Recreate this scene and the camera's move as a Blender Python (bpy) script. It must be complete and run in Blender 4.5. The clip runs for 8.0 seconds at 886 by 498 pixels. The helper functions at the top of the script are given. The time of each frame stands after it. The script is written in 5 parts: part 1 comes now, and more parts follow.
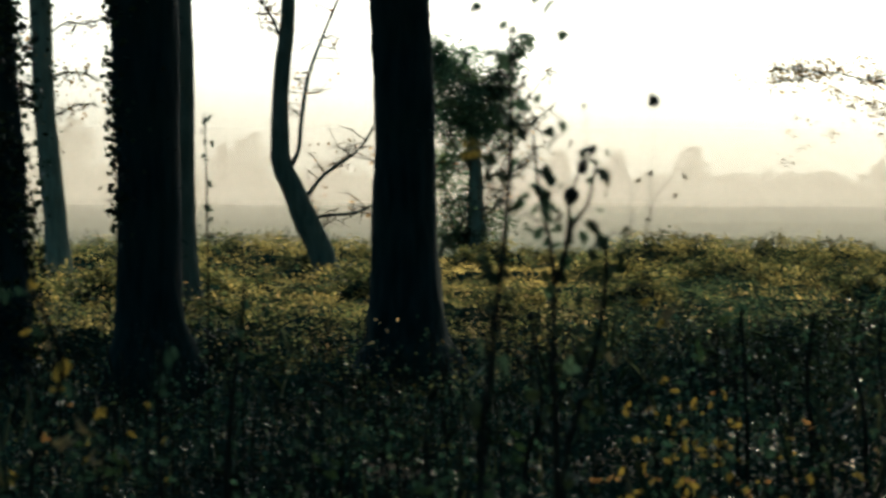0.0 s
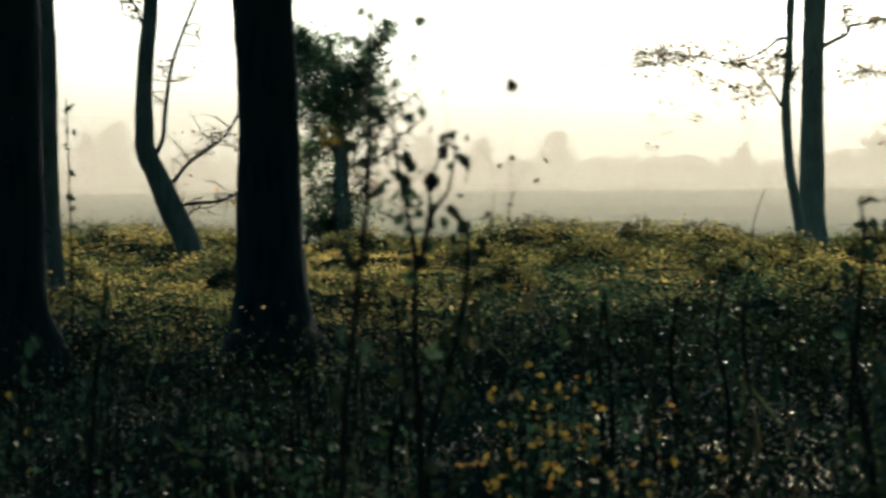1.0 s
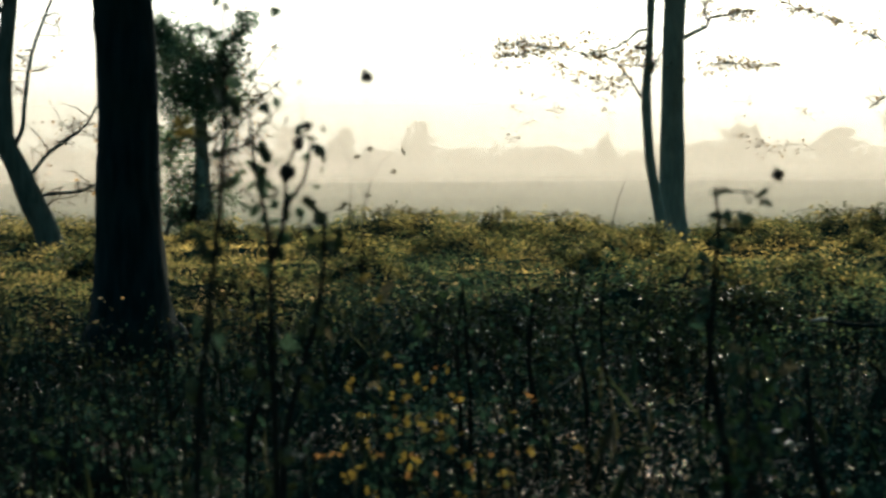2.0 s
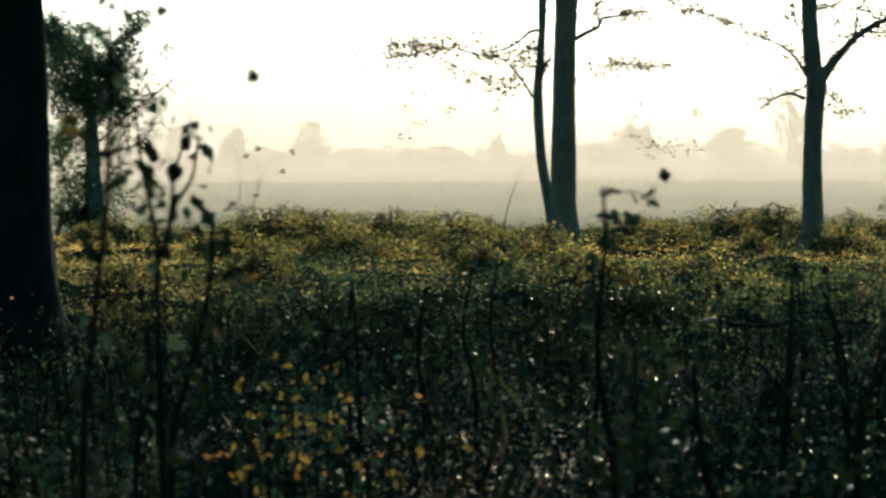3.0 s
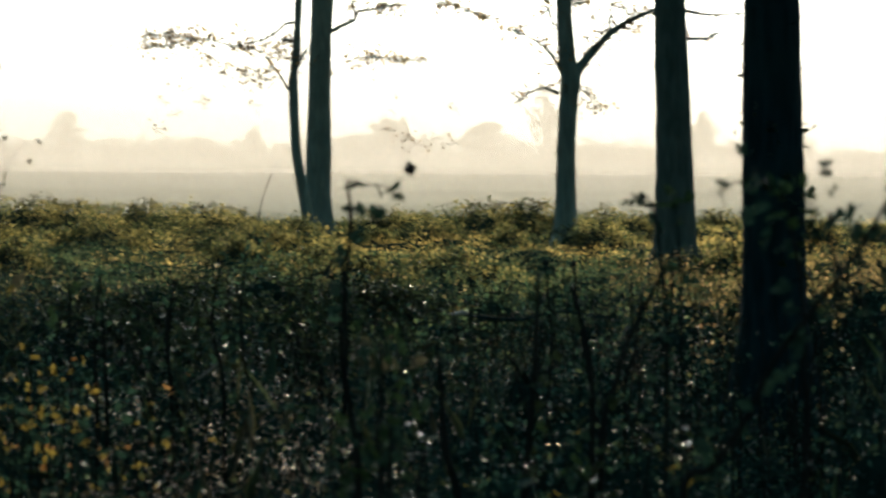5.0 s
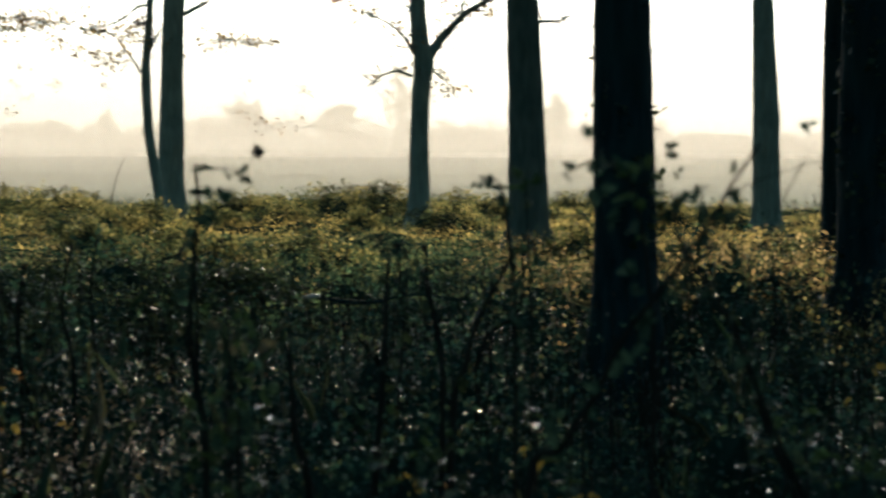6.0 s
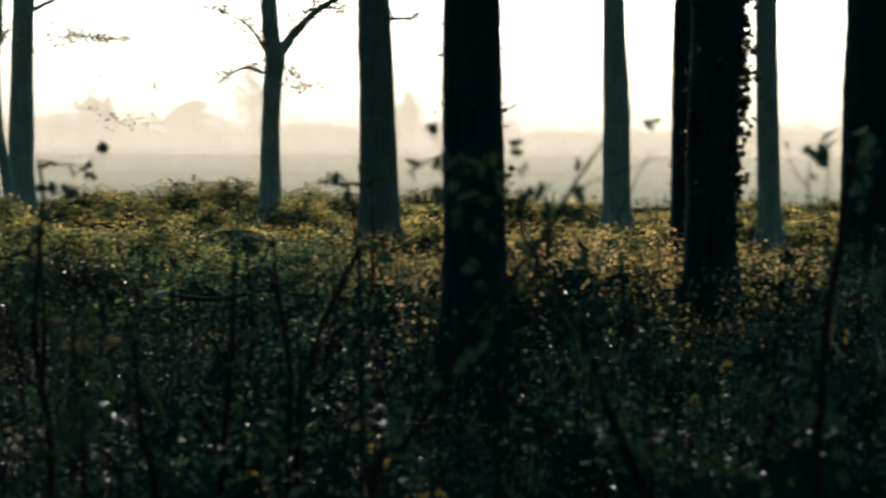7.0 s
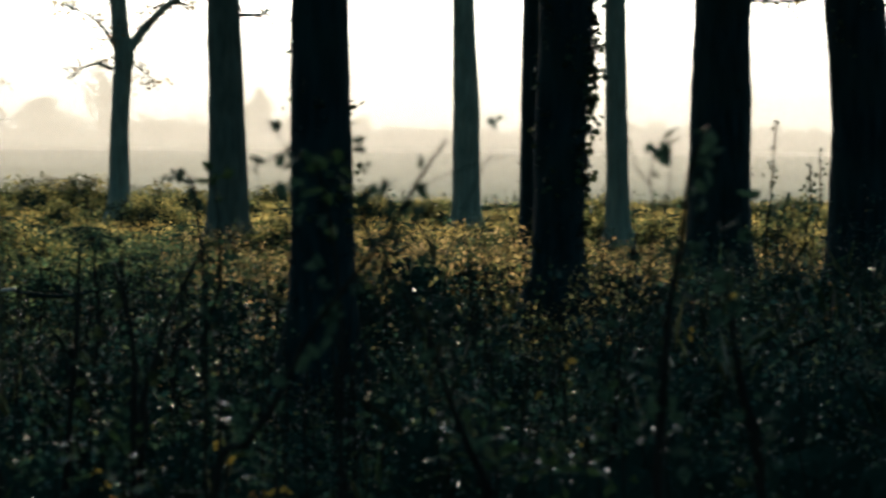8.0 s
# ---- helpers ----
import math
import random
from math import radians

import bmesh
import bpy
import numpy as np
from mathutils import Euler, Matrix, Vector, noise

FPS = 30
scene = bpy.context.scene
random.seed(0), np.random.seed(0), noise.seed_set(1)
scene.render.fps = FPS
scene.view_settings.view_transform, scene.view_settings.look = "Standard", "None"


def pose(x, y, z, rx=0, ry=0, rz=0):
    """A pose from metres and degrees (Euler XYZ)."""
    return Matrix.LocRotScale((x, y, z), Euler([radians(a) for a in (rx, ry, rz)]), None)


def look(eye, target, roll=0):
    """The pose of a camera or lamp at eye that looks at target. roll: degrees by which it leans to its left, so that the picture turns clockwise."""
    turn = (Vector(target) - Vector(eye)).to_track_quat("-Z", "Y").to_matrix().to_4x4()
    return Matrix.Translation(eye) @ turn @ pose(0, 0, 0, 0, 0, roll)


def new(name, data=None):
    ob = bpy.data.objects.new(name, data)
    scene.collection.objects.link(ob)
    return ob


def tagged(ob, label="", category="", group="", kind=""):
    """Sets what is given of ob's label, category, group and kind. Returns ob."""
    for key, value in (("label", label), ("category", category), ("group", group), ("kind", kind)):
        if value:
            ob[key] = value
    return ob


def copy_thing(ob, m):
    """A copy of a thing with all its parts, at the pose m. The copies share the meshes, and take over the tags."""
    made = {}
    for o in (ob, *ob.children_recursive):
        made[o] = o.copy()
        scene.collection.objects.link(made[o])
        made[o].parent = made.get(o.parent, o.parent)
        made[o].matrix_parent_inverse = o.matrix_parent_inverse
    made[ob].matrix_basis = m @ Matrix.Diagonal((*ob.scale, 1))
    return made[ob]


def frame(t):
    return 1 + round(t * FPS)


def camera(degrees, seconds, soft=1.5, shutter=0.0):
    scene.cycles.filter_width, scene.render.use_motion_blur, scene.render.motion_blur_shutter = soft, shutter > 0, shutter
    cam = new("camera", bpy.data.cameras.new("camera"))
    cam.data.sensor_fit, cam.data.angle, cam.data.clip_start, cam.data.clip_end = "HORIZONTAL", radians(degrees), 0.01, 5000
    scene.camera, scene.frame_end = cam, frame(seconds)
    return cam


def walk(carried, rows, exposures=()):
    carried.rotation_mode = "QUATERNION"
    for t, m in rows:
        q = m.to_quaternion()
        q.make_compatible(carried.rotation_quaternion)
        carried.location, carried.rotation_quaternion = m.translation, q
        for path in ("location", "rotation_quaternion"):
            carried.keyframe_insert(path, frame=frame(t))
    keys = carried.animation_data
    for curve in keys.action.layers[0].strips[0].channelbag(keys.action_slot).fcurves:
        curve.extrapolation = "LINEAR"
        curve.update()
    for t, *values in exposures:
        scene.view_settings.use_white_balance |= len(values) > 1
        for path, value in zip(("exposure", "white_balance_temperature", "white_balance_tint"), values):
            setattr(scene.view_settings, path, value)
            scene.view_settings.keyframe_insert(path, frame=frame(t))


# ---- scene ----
# A woodland edge in hazy low sun: the camera stands at the path's side and pans to the right with a long lens.
cam = camera(14.9, 8.0, soft=2.55, shutter=0.6)
ARM, EYE = 0.35, 1.6    # the lens swings on an arm round the photographer
ROWS = [  # seconds, degrees turned to the right, degrees up, lean
    (0.0, -6.945, -0.892, 0.150),
    (0.5, -5.802, -1.006, -0.075),
    (1.0, -4.694, -1.129, -0.400),
    (1.5, -3.393, -1.266, -0.340),
    (1.7, -2.976, -1.290, -0.310),
    (2.8, -0.836, -1.300, -0.268),
    (3.0, -0.534, -1.306, -0.205),
    (3.5, 0.411, -1.299, -0.002),
    (4.0, 1.423, -1.317, 0.238),
    (4.2, 1.844, -1.293, 0.330),
    (5.5, 4.788, -1.585, 0.215),
    (6.0, 6.062, -1.708, 0.175),
    (6.5, 7.336, -1.758, 0.125),
    (7.0, 8.567, -1.748, 0.325),
    (7.5, 9.820, -1.750, 0.360),
    (8.0, 11.095, -1.778, 0.490),
]
walk(cam, [(t, pose(ARM * math.sin(radians(a)), ARM * (math.cos(radians(a)) - 1), EYE, 90 + up, 0, -a) @ pose(0, 0, 0, 0, 0, lean))
           for t, a, up, lean in ROWS], [(0.0, -0.70, 5850, -2), (1.5, -0.62, 5850, -2), (3.5, -0.52, 5840, 0), (5.5, -0.46, 5800, 2), (8.0, -0.52, 5760, 3)])
cam.data.dof.use_dof = True
cam.data.dof.focus_distance = 45.0
cam.data.dof.aperture_fstop = 8.5

# ---- light ----
SUN_UP, SUN_SIDE = 16.0, 9.0     # degrees: height, and turn to the right of straight ahead
world = bpy.data.worlds.new("sky")
scene.world = world
world.use_nodes = True
sky = world.node_tree.nodes.new("ShaderNodeTexSky")
sky.sky_type = "NISHITA"
sky.sun_disc = False
sky.sun_elevation, sky.sun_rotation = radians(SUN_UP), radians(SUN_SIDE)
sky.air_density, sky.dust_density, sky.ozone_density = 0.32, 4.0, 1.0
haze = world.node_tree.nodes.new("ShaderNodeMixRGB")    # added teal fill from every side, lifts the shade as hazy air would
haze.blend_type = "ADD"
haze.inputs[0].default_value = 1.0
haze.inputs[2].default_value = (0.50, 1.65, 1.95, 1)
world.node_tree.links.new(sky.outputs[0], haze.inputs[1])
world.node_tree.links.new(haze.outputs[0], world.node_tree.nodes["Background"].inputs[0])
world.node_tree.nodes["Background"].inputs[1].default_value = 0.14
sun = new("sun", bpy.data.lights.new("sun", "SUN"))
sun.data.energy, sun.data.angle, sun.data.color = 5.0, radians(0.8), (1.0, 0.80, 0.54)
ray = Vector((math.sin(radians(SUN_SIDE)) * math.cos(radians(SUN_UP)), math.cos(radians(SUN_SIDE)) * math.cos(radians(SUN_UP)), math.sin(radians(SUN_UP))))
sun.matrix_world = look(ray * 200, (0, 0, 0))


# ---- materials ----
def material(name):
    m = bpy.data.materials.new(name)
    m.use_nodes = True
    t = m.node_tree
    return m, t, t.nodes["Principled BSDF"], t.nodes["Material Output"]


def node(t, kind, **sets):
    n = t.nodes.new(kind)
    for k, v in sets.items():
        n.inputs[k].default_value = v
    return n


def ramp(t, source, stops):
    r = t.nodes.new("ShaderNodeValToRGB")
    e = r.color_ramp.elements
    while len(e) < len(stops):
        e.new(0.5)
    for s, (p, c) in zip(e, stops):
        s.position, s.color = p, (*c, 1)
    t.links.new(source, r.inputs[0])
    return r


def noise_at(t, scale, detail=4.0, stretch=(1, 1, 1)):
    g = t.nodes.new("ShaderNodeTexCoord")
    m = t.nodes.new("ShaderNodeMapping")
    m.inputs["Scale"].default_value = stretch
    n = node(t, "ShaderNodeTexNoise", Scale=scale, Detail=detail)
    t.links.new(g.outputs["Object"], m.inputs[0])
    t.links.new(m.outputs[0], n.inputs["Vector"])
    return n


def bump(t, height, bsdf, strength, distance):
    b = node(t, "ShaderNodeBump", Strength=strength, Distance=distance)
    t.links.new(height, b.inputs["Height"])
    t.links.new(b.outputs[0], bsdf.inputs["Normal"])


def bark(name, dark, light, moss=0.0):
    m, t, b, out = material(name)
    fine = noise_at(t, 14.0, 6.0, (1, 1, 0.18))
    broad = noise_at(t, 1.6, 3.0)
    c = ramp(t, fine.outputs[0], [(0.3, dark), (0.7, light)])
    g = ramp(t, broad.outputs[0], [(0.45, (0, 0, 0)), (0.65, (moss, moss, moss))])
    mix = t.nodes.new("ShaderNodeMixRGB")
    t.links.new(g.outputs[0], mix.inputs[0])
    t.links.new(c.outputs[0], mix.inputs[1])
    mix.inputs[2].default_value = (0.022, 0.040, 0.028, 1)
    t.links.new(mix.outputs[0], b.inputs["Base Color"])
    b.inputs["Roughness"].default_value = 0.9
    b.inputs["Specular IOR Level"].default_value = 0.12
    bump(t, fine.outputs[0], b, 0.8, 0.03)
    return m


def leaf(name, stops, gloss=0.6, through_fac=0.55, lift=2.3, patchy=0.68):
    """A leaf, lit from both sides; its colour goes by patches and by chance from leaf to leaf."""
    m, t, b, out = material(name)
    geo = t.nodes.new("ShaderNodeNewGeometry")
    patch = noise_at(t, 0.8, 5.0)
    v = t.nodes.new("ShaderNodeMapRange")
    v.inputs["From Min"].default_value, v.inputs["From Max"].default_value = 0.32, 0.68
    t.links.new(patch.outputs[0], v.inputs["Value"])
    pick = node(t, "ShaderNodeMix", Factor=patchy)
    t.links.new(geo.outputs["Random Per Island"], pick.inputs["A"])
    t.links.new(v.outputs[0], pick.inputs["B"])
    c = ramp(t, pick.outputs[0], stops)
    shade = t.nodes.new("ShaderNodeMapRange")
    shade.inputs["To Min"].default_value, shade.inputs["To Max"].default_value = 0.65, 1.4
    t.links.new(geo.outputs["Random Per Island"], shade.inputs["Value"])
    hue = node(t, "ShaderNodeHueSaturation")
    # broad tone patches imitate shaded hollows and lit clumps
    broad = noise_at(t, 1.7, 4.0)
    w = t.nodes.new("ShaderNodeMapRange")
    w.inputs["From Min"].default_value, w.inputs["From Max"].default_value = 0.38, 0.64
    w.inputs["To Min"].default_value, w.inputs["To Max"].default_value = 0.24, 1.4
    t.links.new(broad.outputs[0], w.inputs["Value"])
    both = t.nodes.new("ShaderNodeMath")
    both.operation = "MULTIPLY"
    t.links.new(shade.outputs[0], both.inputs[0])
    t.links.new(w.outputs[0], both.inputs[1])
    t.links.new(both.outputs[0], hue.inputs["Value"])
    t.links.new(c.outputs[0], hue.inputs["Color"])
    t.links.new(hue.outputs[0], b.inputs["Base Color"])
    b.inputs["Roughness"].default_value = gloss
    b.inputs["Specular IOR Level"].default_value = 0.35
    glow = node(t, "ShaderNodeHueSaturation", Value=lift, Saturation=0.95)
    t.links.new(hue.outputs[0], glow.inputs["Color"])
    tr = t.nodes.new("ShaderNodeBsdfTranslucent")
    t.links.new(glow.outputs[0], tr.inputs[0])
    mix = node(t, "ShaderNodeMixShader", Fac=through_fac)
    t.links.new(b.outputs[0], mix.inputs[1])
    t.links.new(tr.outputs[0], mix.inputs[2])
    t.links.new(mix.outputs[0], out.inputs[0])
    return m


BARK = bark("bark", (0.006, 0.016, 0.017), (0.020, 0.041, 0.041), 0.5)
# farther trees get paler bark: the haze is put into its colour
BARK_HAZED = bark("bark_hazed", (0.160, 0.178, 0.134), (0.258, 0.280, 0.208), 0.3)
BARK_HALF_HAZED = bark("bark_half_hazed", (0.086, 0.098, 0.076), (0.145, 0.162, 0.125), 0.3)
TWIG = bark("twig", (0.075, 0.060, 0.040), (0.16, 0.13, 0.088))
STEM = bark("dry_stem", (0.010, 0.010, 0.008), (0.034, 0.031, 0.023))
# pale and glossy in place of sunlight on the stick's tip
SUNLIT_WOOD = bark("sunlit_wood", (0.30, 0.23, 0.15), (0.62, 0.52, 0.37))
SUNLIT_WOOD.node_tree.nodes["Principled BSDF"].inputs["Roughness"].default_value = 0.28
SUNLIT_WOOD.node_tree.nodes["Principled BSDF"].inputs["Specular IOR Level"].default_value = 0.9
# bramble leaves by zone: low sun or tree shade put into the colour
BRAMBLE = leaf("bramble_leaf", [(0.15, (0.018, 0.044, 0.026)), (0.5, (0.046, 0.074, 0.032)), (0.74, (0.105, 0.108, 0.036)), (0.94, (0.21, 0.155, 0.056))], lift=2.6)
GOLD_LIT = leaf("gold_lit_bramble_leaf", [(0.05, (0.024, 0.050, 0.022)), (0.35, (0.066, 0.080, 0.026)), (0.56, (0.155, 0.128, 0.038)), (0.85, (0.26, 0.19, 0.056))], lift=2.9)
AMBER_LIT = leaf("amber_lit_bramble_leaf", [(0.05, (0.026, 0.048, 0.022)), (0.35, (0.075, 0.080, 0.026)), (0.57, (0.17, 0.118, 0.042)), (0.85, (0.30, 0.185, 0.074))], lift=3.9)
# high lift makes these leaves brighter than the sun alone would
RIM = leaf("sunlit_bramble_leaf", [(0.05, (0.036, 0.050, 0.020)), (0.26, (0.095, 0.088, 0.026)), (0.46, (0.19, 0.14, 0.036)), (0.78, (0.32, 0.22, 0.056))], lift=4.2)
# dark teal greens paint the undergrowth as lying in shade
SHADE_CARPET = leaf("shaded_undergrowth_leaf", [(0.0, (0.007, 0.030, 0.025)), (0.58, (0.019, 0.056, 0.042)), (0.8, (0.038, 0.076, 0.046)), (0.92, (0.12, 0.13, 0.04)), (0.97, (0.20, 0.11, 0.04))], 0.5, 0.26, 1.6, 0.2)
MOUND = leaf("bramble_bush_leaf", [(0.1, (0.030, 0.052, 0.022)), (0.42, (0.07, 0.078, 0.026)), (0.72, (0.22, 0.165, 0.045))], lift=3.0)
IVY = leaf("ivy_leaf", [(0.0, (0.02, 0.034, 0.014)), (1.0, (0.05, 0.07, 0.026))], 0.45, 0.3, 1.4)
# lighter than IVY: distance haze on the ivy tree put into leaf colour
PALED_IVY = leaf("paled_ivy_leaf", [(0.0, (0.035, 0.075, 0.045)), (0.7, (0.075, 0.12, 0.06)), (1.0, (0.15, 0.17, 0.07))], 0.5, 0.55, 2.4)
AUTUMN = leaf("autumn_leaf", [(0.0, (0.08, 0.042, 0.014)), (0.6, (0.15, 0.08, 0.022)), (1.0, (0.23, 0.13, 0.03))], 0.6, 0.66, 2.8)
WITHERED = leaf("withered_leaf", [(0.0, (0.085, 0.058, 0.026)), (0.6, (0.15, 0.098, 0.04)), (1.0, (0.24, 0.155, 0.055))], 0.6, 0.58, 2.6)
YELLOW = leaf("yellow_leaf", [(0.0, (0.09, 0.09, 0.018)), (0.5, (0.18, 0.135, 0.02)), (1.0, (0.33, 0.20, 0.025))], 0.5, 0.55, 2.0)
WEED = leaf("weed_leaf", [(0.0, (0.009, 0.027, 0.019)), (0.75, (0.021, 0.044, 0.026)), (1.0, (0.08, 0.080, 0.026))], 0.5, 0.6, 2.0)
FALLEN = leaf("fallen_leaf", [(0.0, (0.10, 0.058, 0.018)), (0.5, (0.23, 0.145, 0.042)), (0.8, (0.31, 0.22, 0.075)), (1.0, (0.25, 0.10, 0.03))], 0.29, 0.42, 2.3, 0.1)
FALLEN.node_tree.nodes["Principled BSDF"].inputs["Specular IOR Level"].default_value = 0.85
# glints are painted warm by this tint; untinted they come out white
FALLEN.node_tree.nodes["Principled BSDF"].inputs["Specular Tint"].default_value = (1.0, 0.66, 0.32, 1)
WET = leaf("wet_leaf", [(0.0, (0.03, 0.055, 0.025)), (0.6, (0.06, 0.085, 0.03)), (1.0, (0.16, 0.13, 0.04))], 0.2, 0.4, 1.6)
WET.node_tree.nodes["Principled BSDF"].inputs["Specular IOR Level"].default_value = 0.7
BLADE = leaf("grass_blade", [(0.0, (0.018, 0.040, 0.018)), (0.6, (0.04, 0.066, 0.025)), (0.95, (0.10, 0.092, 0.038))], 0.55, 0.3, 1.2, 0.2)
NETTLE = leaf("nettle_leaf", [(0.0, (0.022, 0.05, 0.018)), (1.0, (0.055, 0.095, 0.028))], 0.4, 0.5, 1.4)
DRY = leaf("dry_grass", [(0.0, (0.06, 0.055, 0.03)), (1.0, (0.15, 0.125, 0.06))], 0.6, 0.35)
# dark colour stands for the shade deep inside the bushes
SHADE_CORE = bark("shade_core", (0.011, 0.024, 0.018), (0.030, 0.050, 0.037))
SHADE_CORE.node_tree.nodes["Principled BSDF"].inputs["Specular IOR Level"].default_value = 0.0
FAR = leaf("far_foliage", [(0.0, (0.06, 0.065, 0.04)), (1.0, (0.13, 0.12, 0.07))], 0.7, 0.4)


def ground_material():
    m, t, b, out = material("ground")
    pos = t.nodes.new("ShaderNodeNewGeometry")
    sep = t.nodes.new("ShaderNodeSeparateXYZ")
    t.links.new(pos.outputs["Position"], sep.inputs[0])
    litter = ramp(t, noise_at(t, 9.0, 8.0).outputs[0], [(0.3, (0.012, 0.010, 0.007)), (0.55, (0.04, 0.028, 0.016)), (0.75, (0.09, 0.06, 0.03))])
    grass = ramp(t, noise_at(t, 0.05, 5.0).outputs[0], [(0.35, (0.07, 0.085, 0.035)), (0.65, (0.11, 0.12, 0.055))])
    edge = t.nodes.new("ShaderNodeMapRange")
    edge.inputs["From Min"].default_value, edge.inputs["From Max"].default_value = 80.0, 86.0
    t.links.new(sep.outputs["Y"], edge.inputs["Value"])
    mix = t.nodes.new("ShaderNodeMixRGB")
    t.links.new(edge.outputs[0], mix.inputs[0])
    t.links.new(litter.outputs[0], mix.inputs[1])
    t.links.new(grass.outputs[0], mix.inputs[2])
    t.links.new(mix.outputs[0], b.inputs["Base Color"])
    b.inputs["Roughness"].default_value = 0.95
    b.inputs["Specular IOR Level"].default_value = 0.1
    bump(t, noise_at(t, 25.0, 6.0).outputs[0], b, 0.6, 0.03)
    return m


def mist_material(name, full, foot, top0, top1, tone):
    """Thin lit mist: clear at its foot, full at eye height, thinning out again above."""
    m, t, b, out = material(name)
    t.nodes.remove(b)
    pos = t.nodes.new("ShaderNodeNewGeometry")
    sep = t.nodes.new("ShaderNodeSeparateXYZ")
    t.links.new(pos.outputs["Position"], sep.inputs[0])
    up = node(t, "ShaderNodeMapRange")
    up.inputs["From Min"].default_value, up.inputs["From Max"].default_value = 0.0, foot
    up.inputs["To Max"].default_value = full
    t.links.new(sep.outputs["Z"], up.inputs["Value"])
    down = node(t, "ShaderNodeMapRange")
    down.interpolation_type = "SMOOTHSTEP"
    down.inputs["From Min"].default_value, down.inputs["From Max"].default_value = top0, top1
    down.inputs["To Min"].default_value, down.inputs["To Max"].default_value = 1.0, 0.0
    t.links.new(sep.outputs["Z"], down.inputs["Value"])
    k = t.nodes.new("ShaderNodeMath")
    k.operation = "MULTIPLY"
    t.links.new(up.outputs[0], k.inputs[0])
    t.links.new(down.outputs[0], k.inputs[1])
    clear = t.nodes.new("ShaderNodeBsdfTransparent")
    lit = t.nodes.new("ShaderNodeBsdfTranslucent")
    lit.inputs[0].default_value = (*tone, 1)
    mix = t.nodes.new("ShaderNodeMixShader")
    t.links.new(k.outputs[0], mix.inputs[0])
    t.links.new(clear.outputs[0], mix.inputs[1])
    t.links.new(lit.outputs[0], mix.inputs[2])
    t.links.new(mix.outputs[0], out.inputs[0])
    return m


# ---- builders ----
def mesh_of(name, verts, faces, mat, smooth=False):
    me = bpy.data.meshes.new(name)
    me.from_pydata(verts, [], faces)
    me.materials.append(mat)
    if smooth:
        me.shade_smooth()
    me.update()
    return me


def part(name, me, parent, label=""):
    ob = new(name, me)
    ob.parent = parent
    return tagged(ob, label) if label else ob


def thing(name, place, label, category, group=""):
    ob = new(name)
    ob.empty_display_size = 0.2
    ob.location = place
    return tagged(ob, label, category, group)


def tube(path, sides=12, rough=0.0, seed=0, ribs=0):
    """A bent, tapering round bar through (x, y, z, radius) stations, closed at both ends."""
    pts = [Vector(p[:3]) for p in path]
    verts, faces = [], []
    for i, p in enumerate(pts):
        way = (pts[min(i + 1, len(pts) - 1)] - pts[max(i - 1, 0)]).normalized()
        a = way.orthogonal().normalized() if abs(way.z) < 0.8 else (Vector((0, 1, 0)) - way * way.y).normalized()
        b = way.cross(a)
        for k in range(sides):
            w = 2 * math.pi * k / sides
            q = p + (a * math.cos(w) + b * math.sin(w)) * path[i][3]
            s = 1.0
            if rough:
                s += rough * noise.noise(Vector((q.x * 3 + seed, q.y * 3, q.z * 0.8))) + rough * 0.5 * noise.noise(Vector((q.x * 14, q.y * 14 + seed, q.z * 2.5))) + rough * 0.4 * noise.noise(Vector((q.x * 30, q.y * 30 + seed, q.z * 8)))
            if ribs:
                low = math.exp(-max(p.z, 0) / 0.35)
                s += low * 0.22 * (1 + math.cos(ribs * w + seed))
            verts.append(p + (q - p) * s)
    for i in range(len(pts) - 1):
        for k in range(sides):
            n = (k + 1) % sides
            faces.append((i * sides + k, i * sides + n, (i + 1) * sides + n, (i + 1) * sides + k))
    faces.append(tuple(range(sides))[::-1])
    faces.append(tuple(range((len(pts) - 1) * sides, len(pts) * sides)))
    return [tuple(v) for v in verts], faces


def joined(pieces):
    verts, faces = [], []
    for v, f in pieces:
        n = len(verts)
        verts += v
        faces += [tuple(i + n for i in g) for g in f]
    return verts, faces


def resample(path, step):
    """Smooth stations between given ones (Catmull-Rom)."""
    p = np.array(path, float)
    out = []
    for i in range(len(p) - 1):
        a, b, c, d = p[max(i - 1, 0)], p[i], p[i + 1], p[min(i + 2, len(p) - 1)]
        n = max(2, int(np.linalg.norm(c[:3] - b[:3]) / step))
        for k in range(n):
            t = k / n
            out.append(0.5 * (2 * b + (c - a) * t + (2 * a - 5 * b + 4 * c - d) * t * t + (3 * b - a - 3 * c + d) * t ** 3))
    out.append(p[-1])
    return [tuple(q) for q in out]


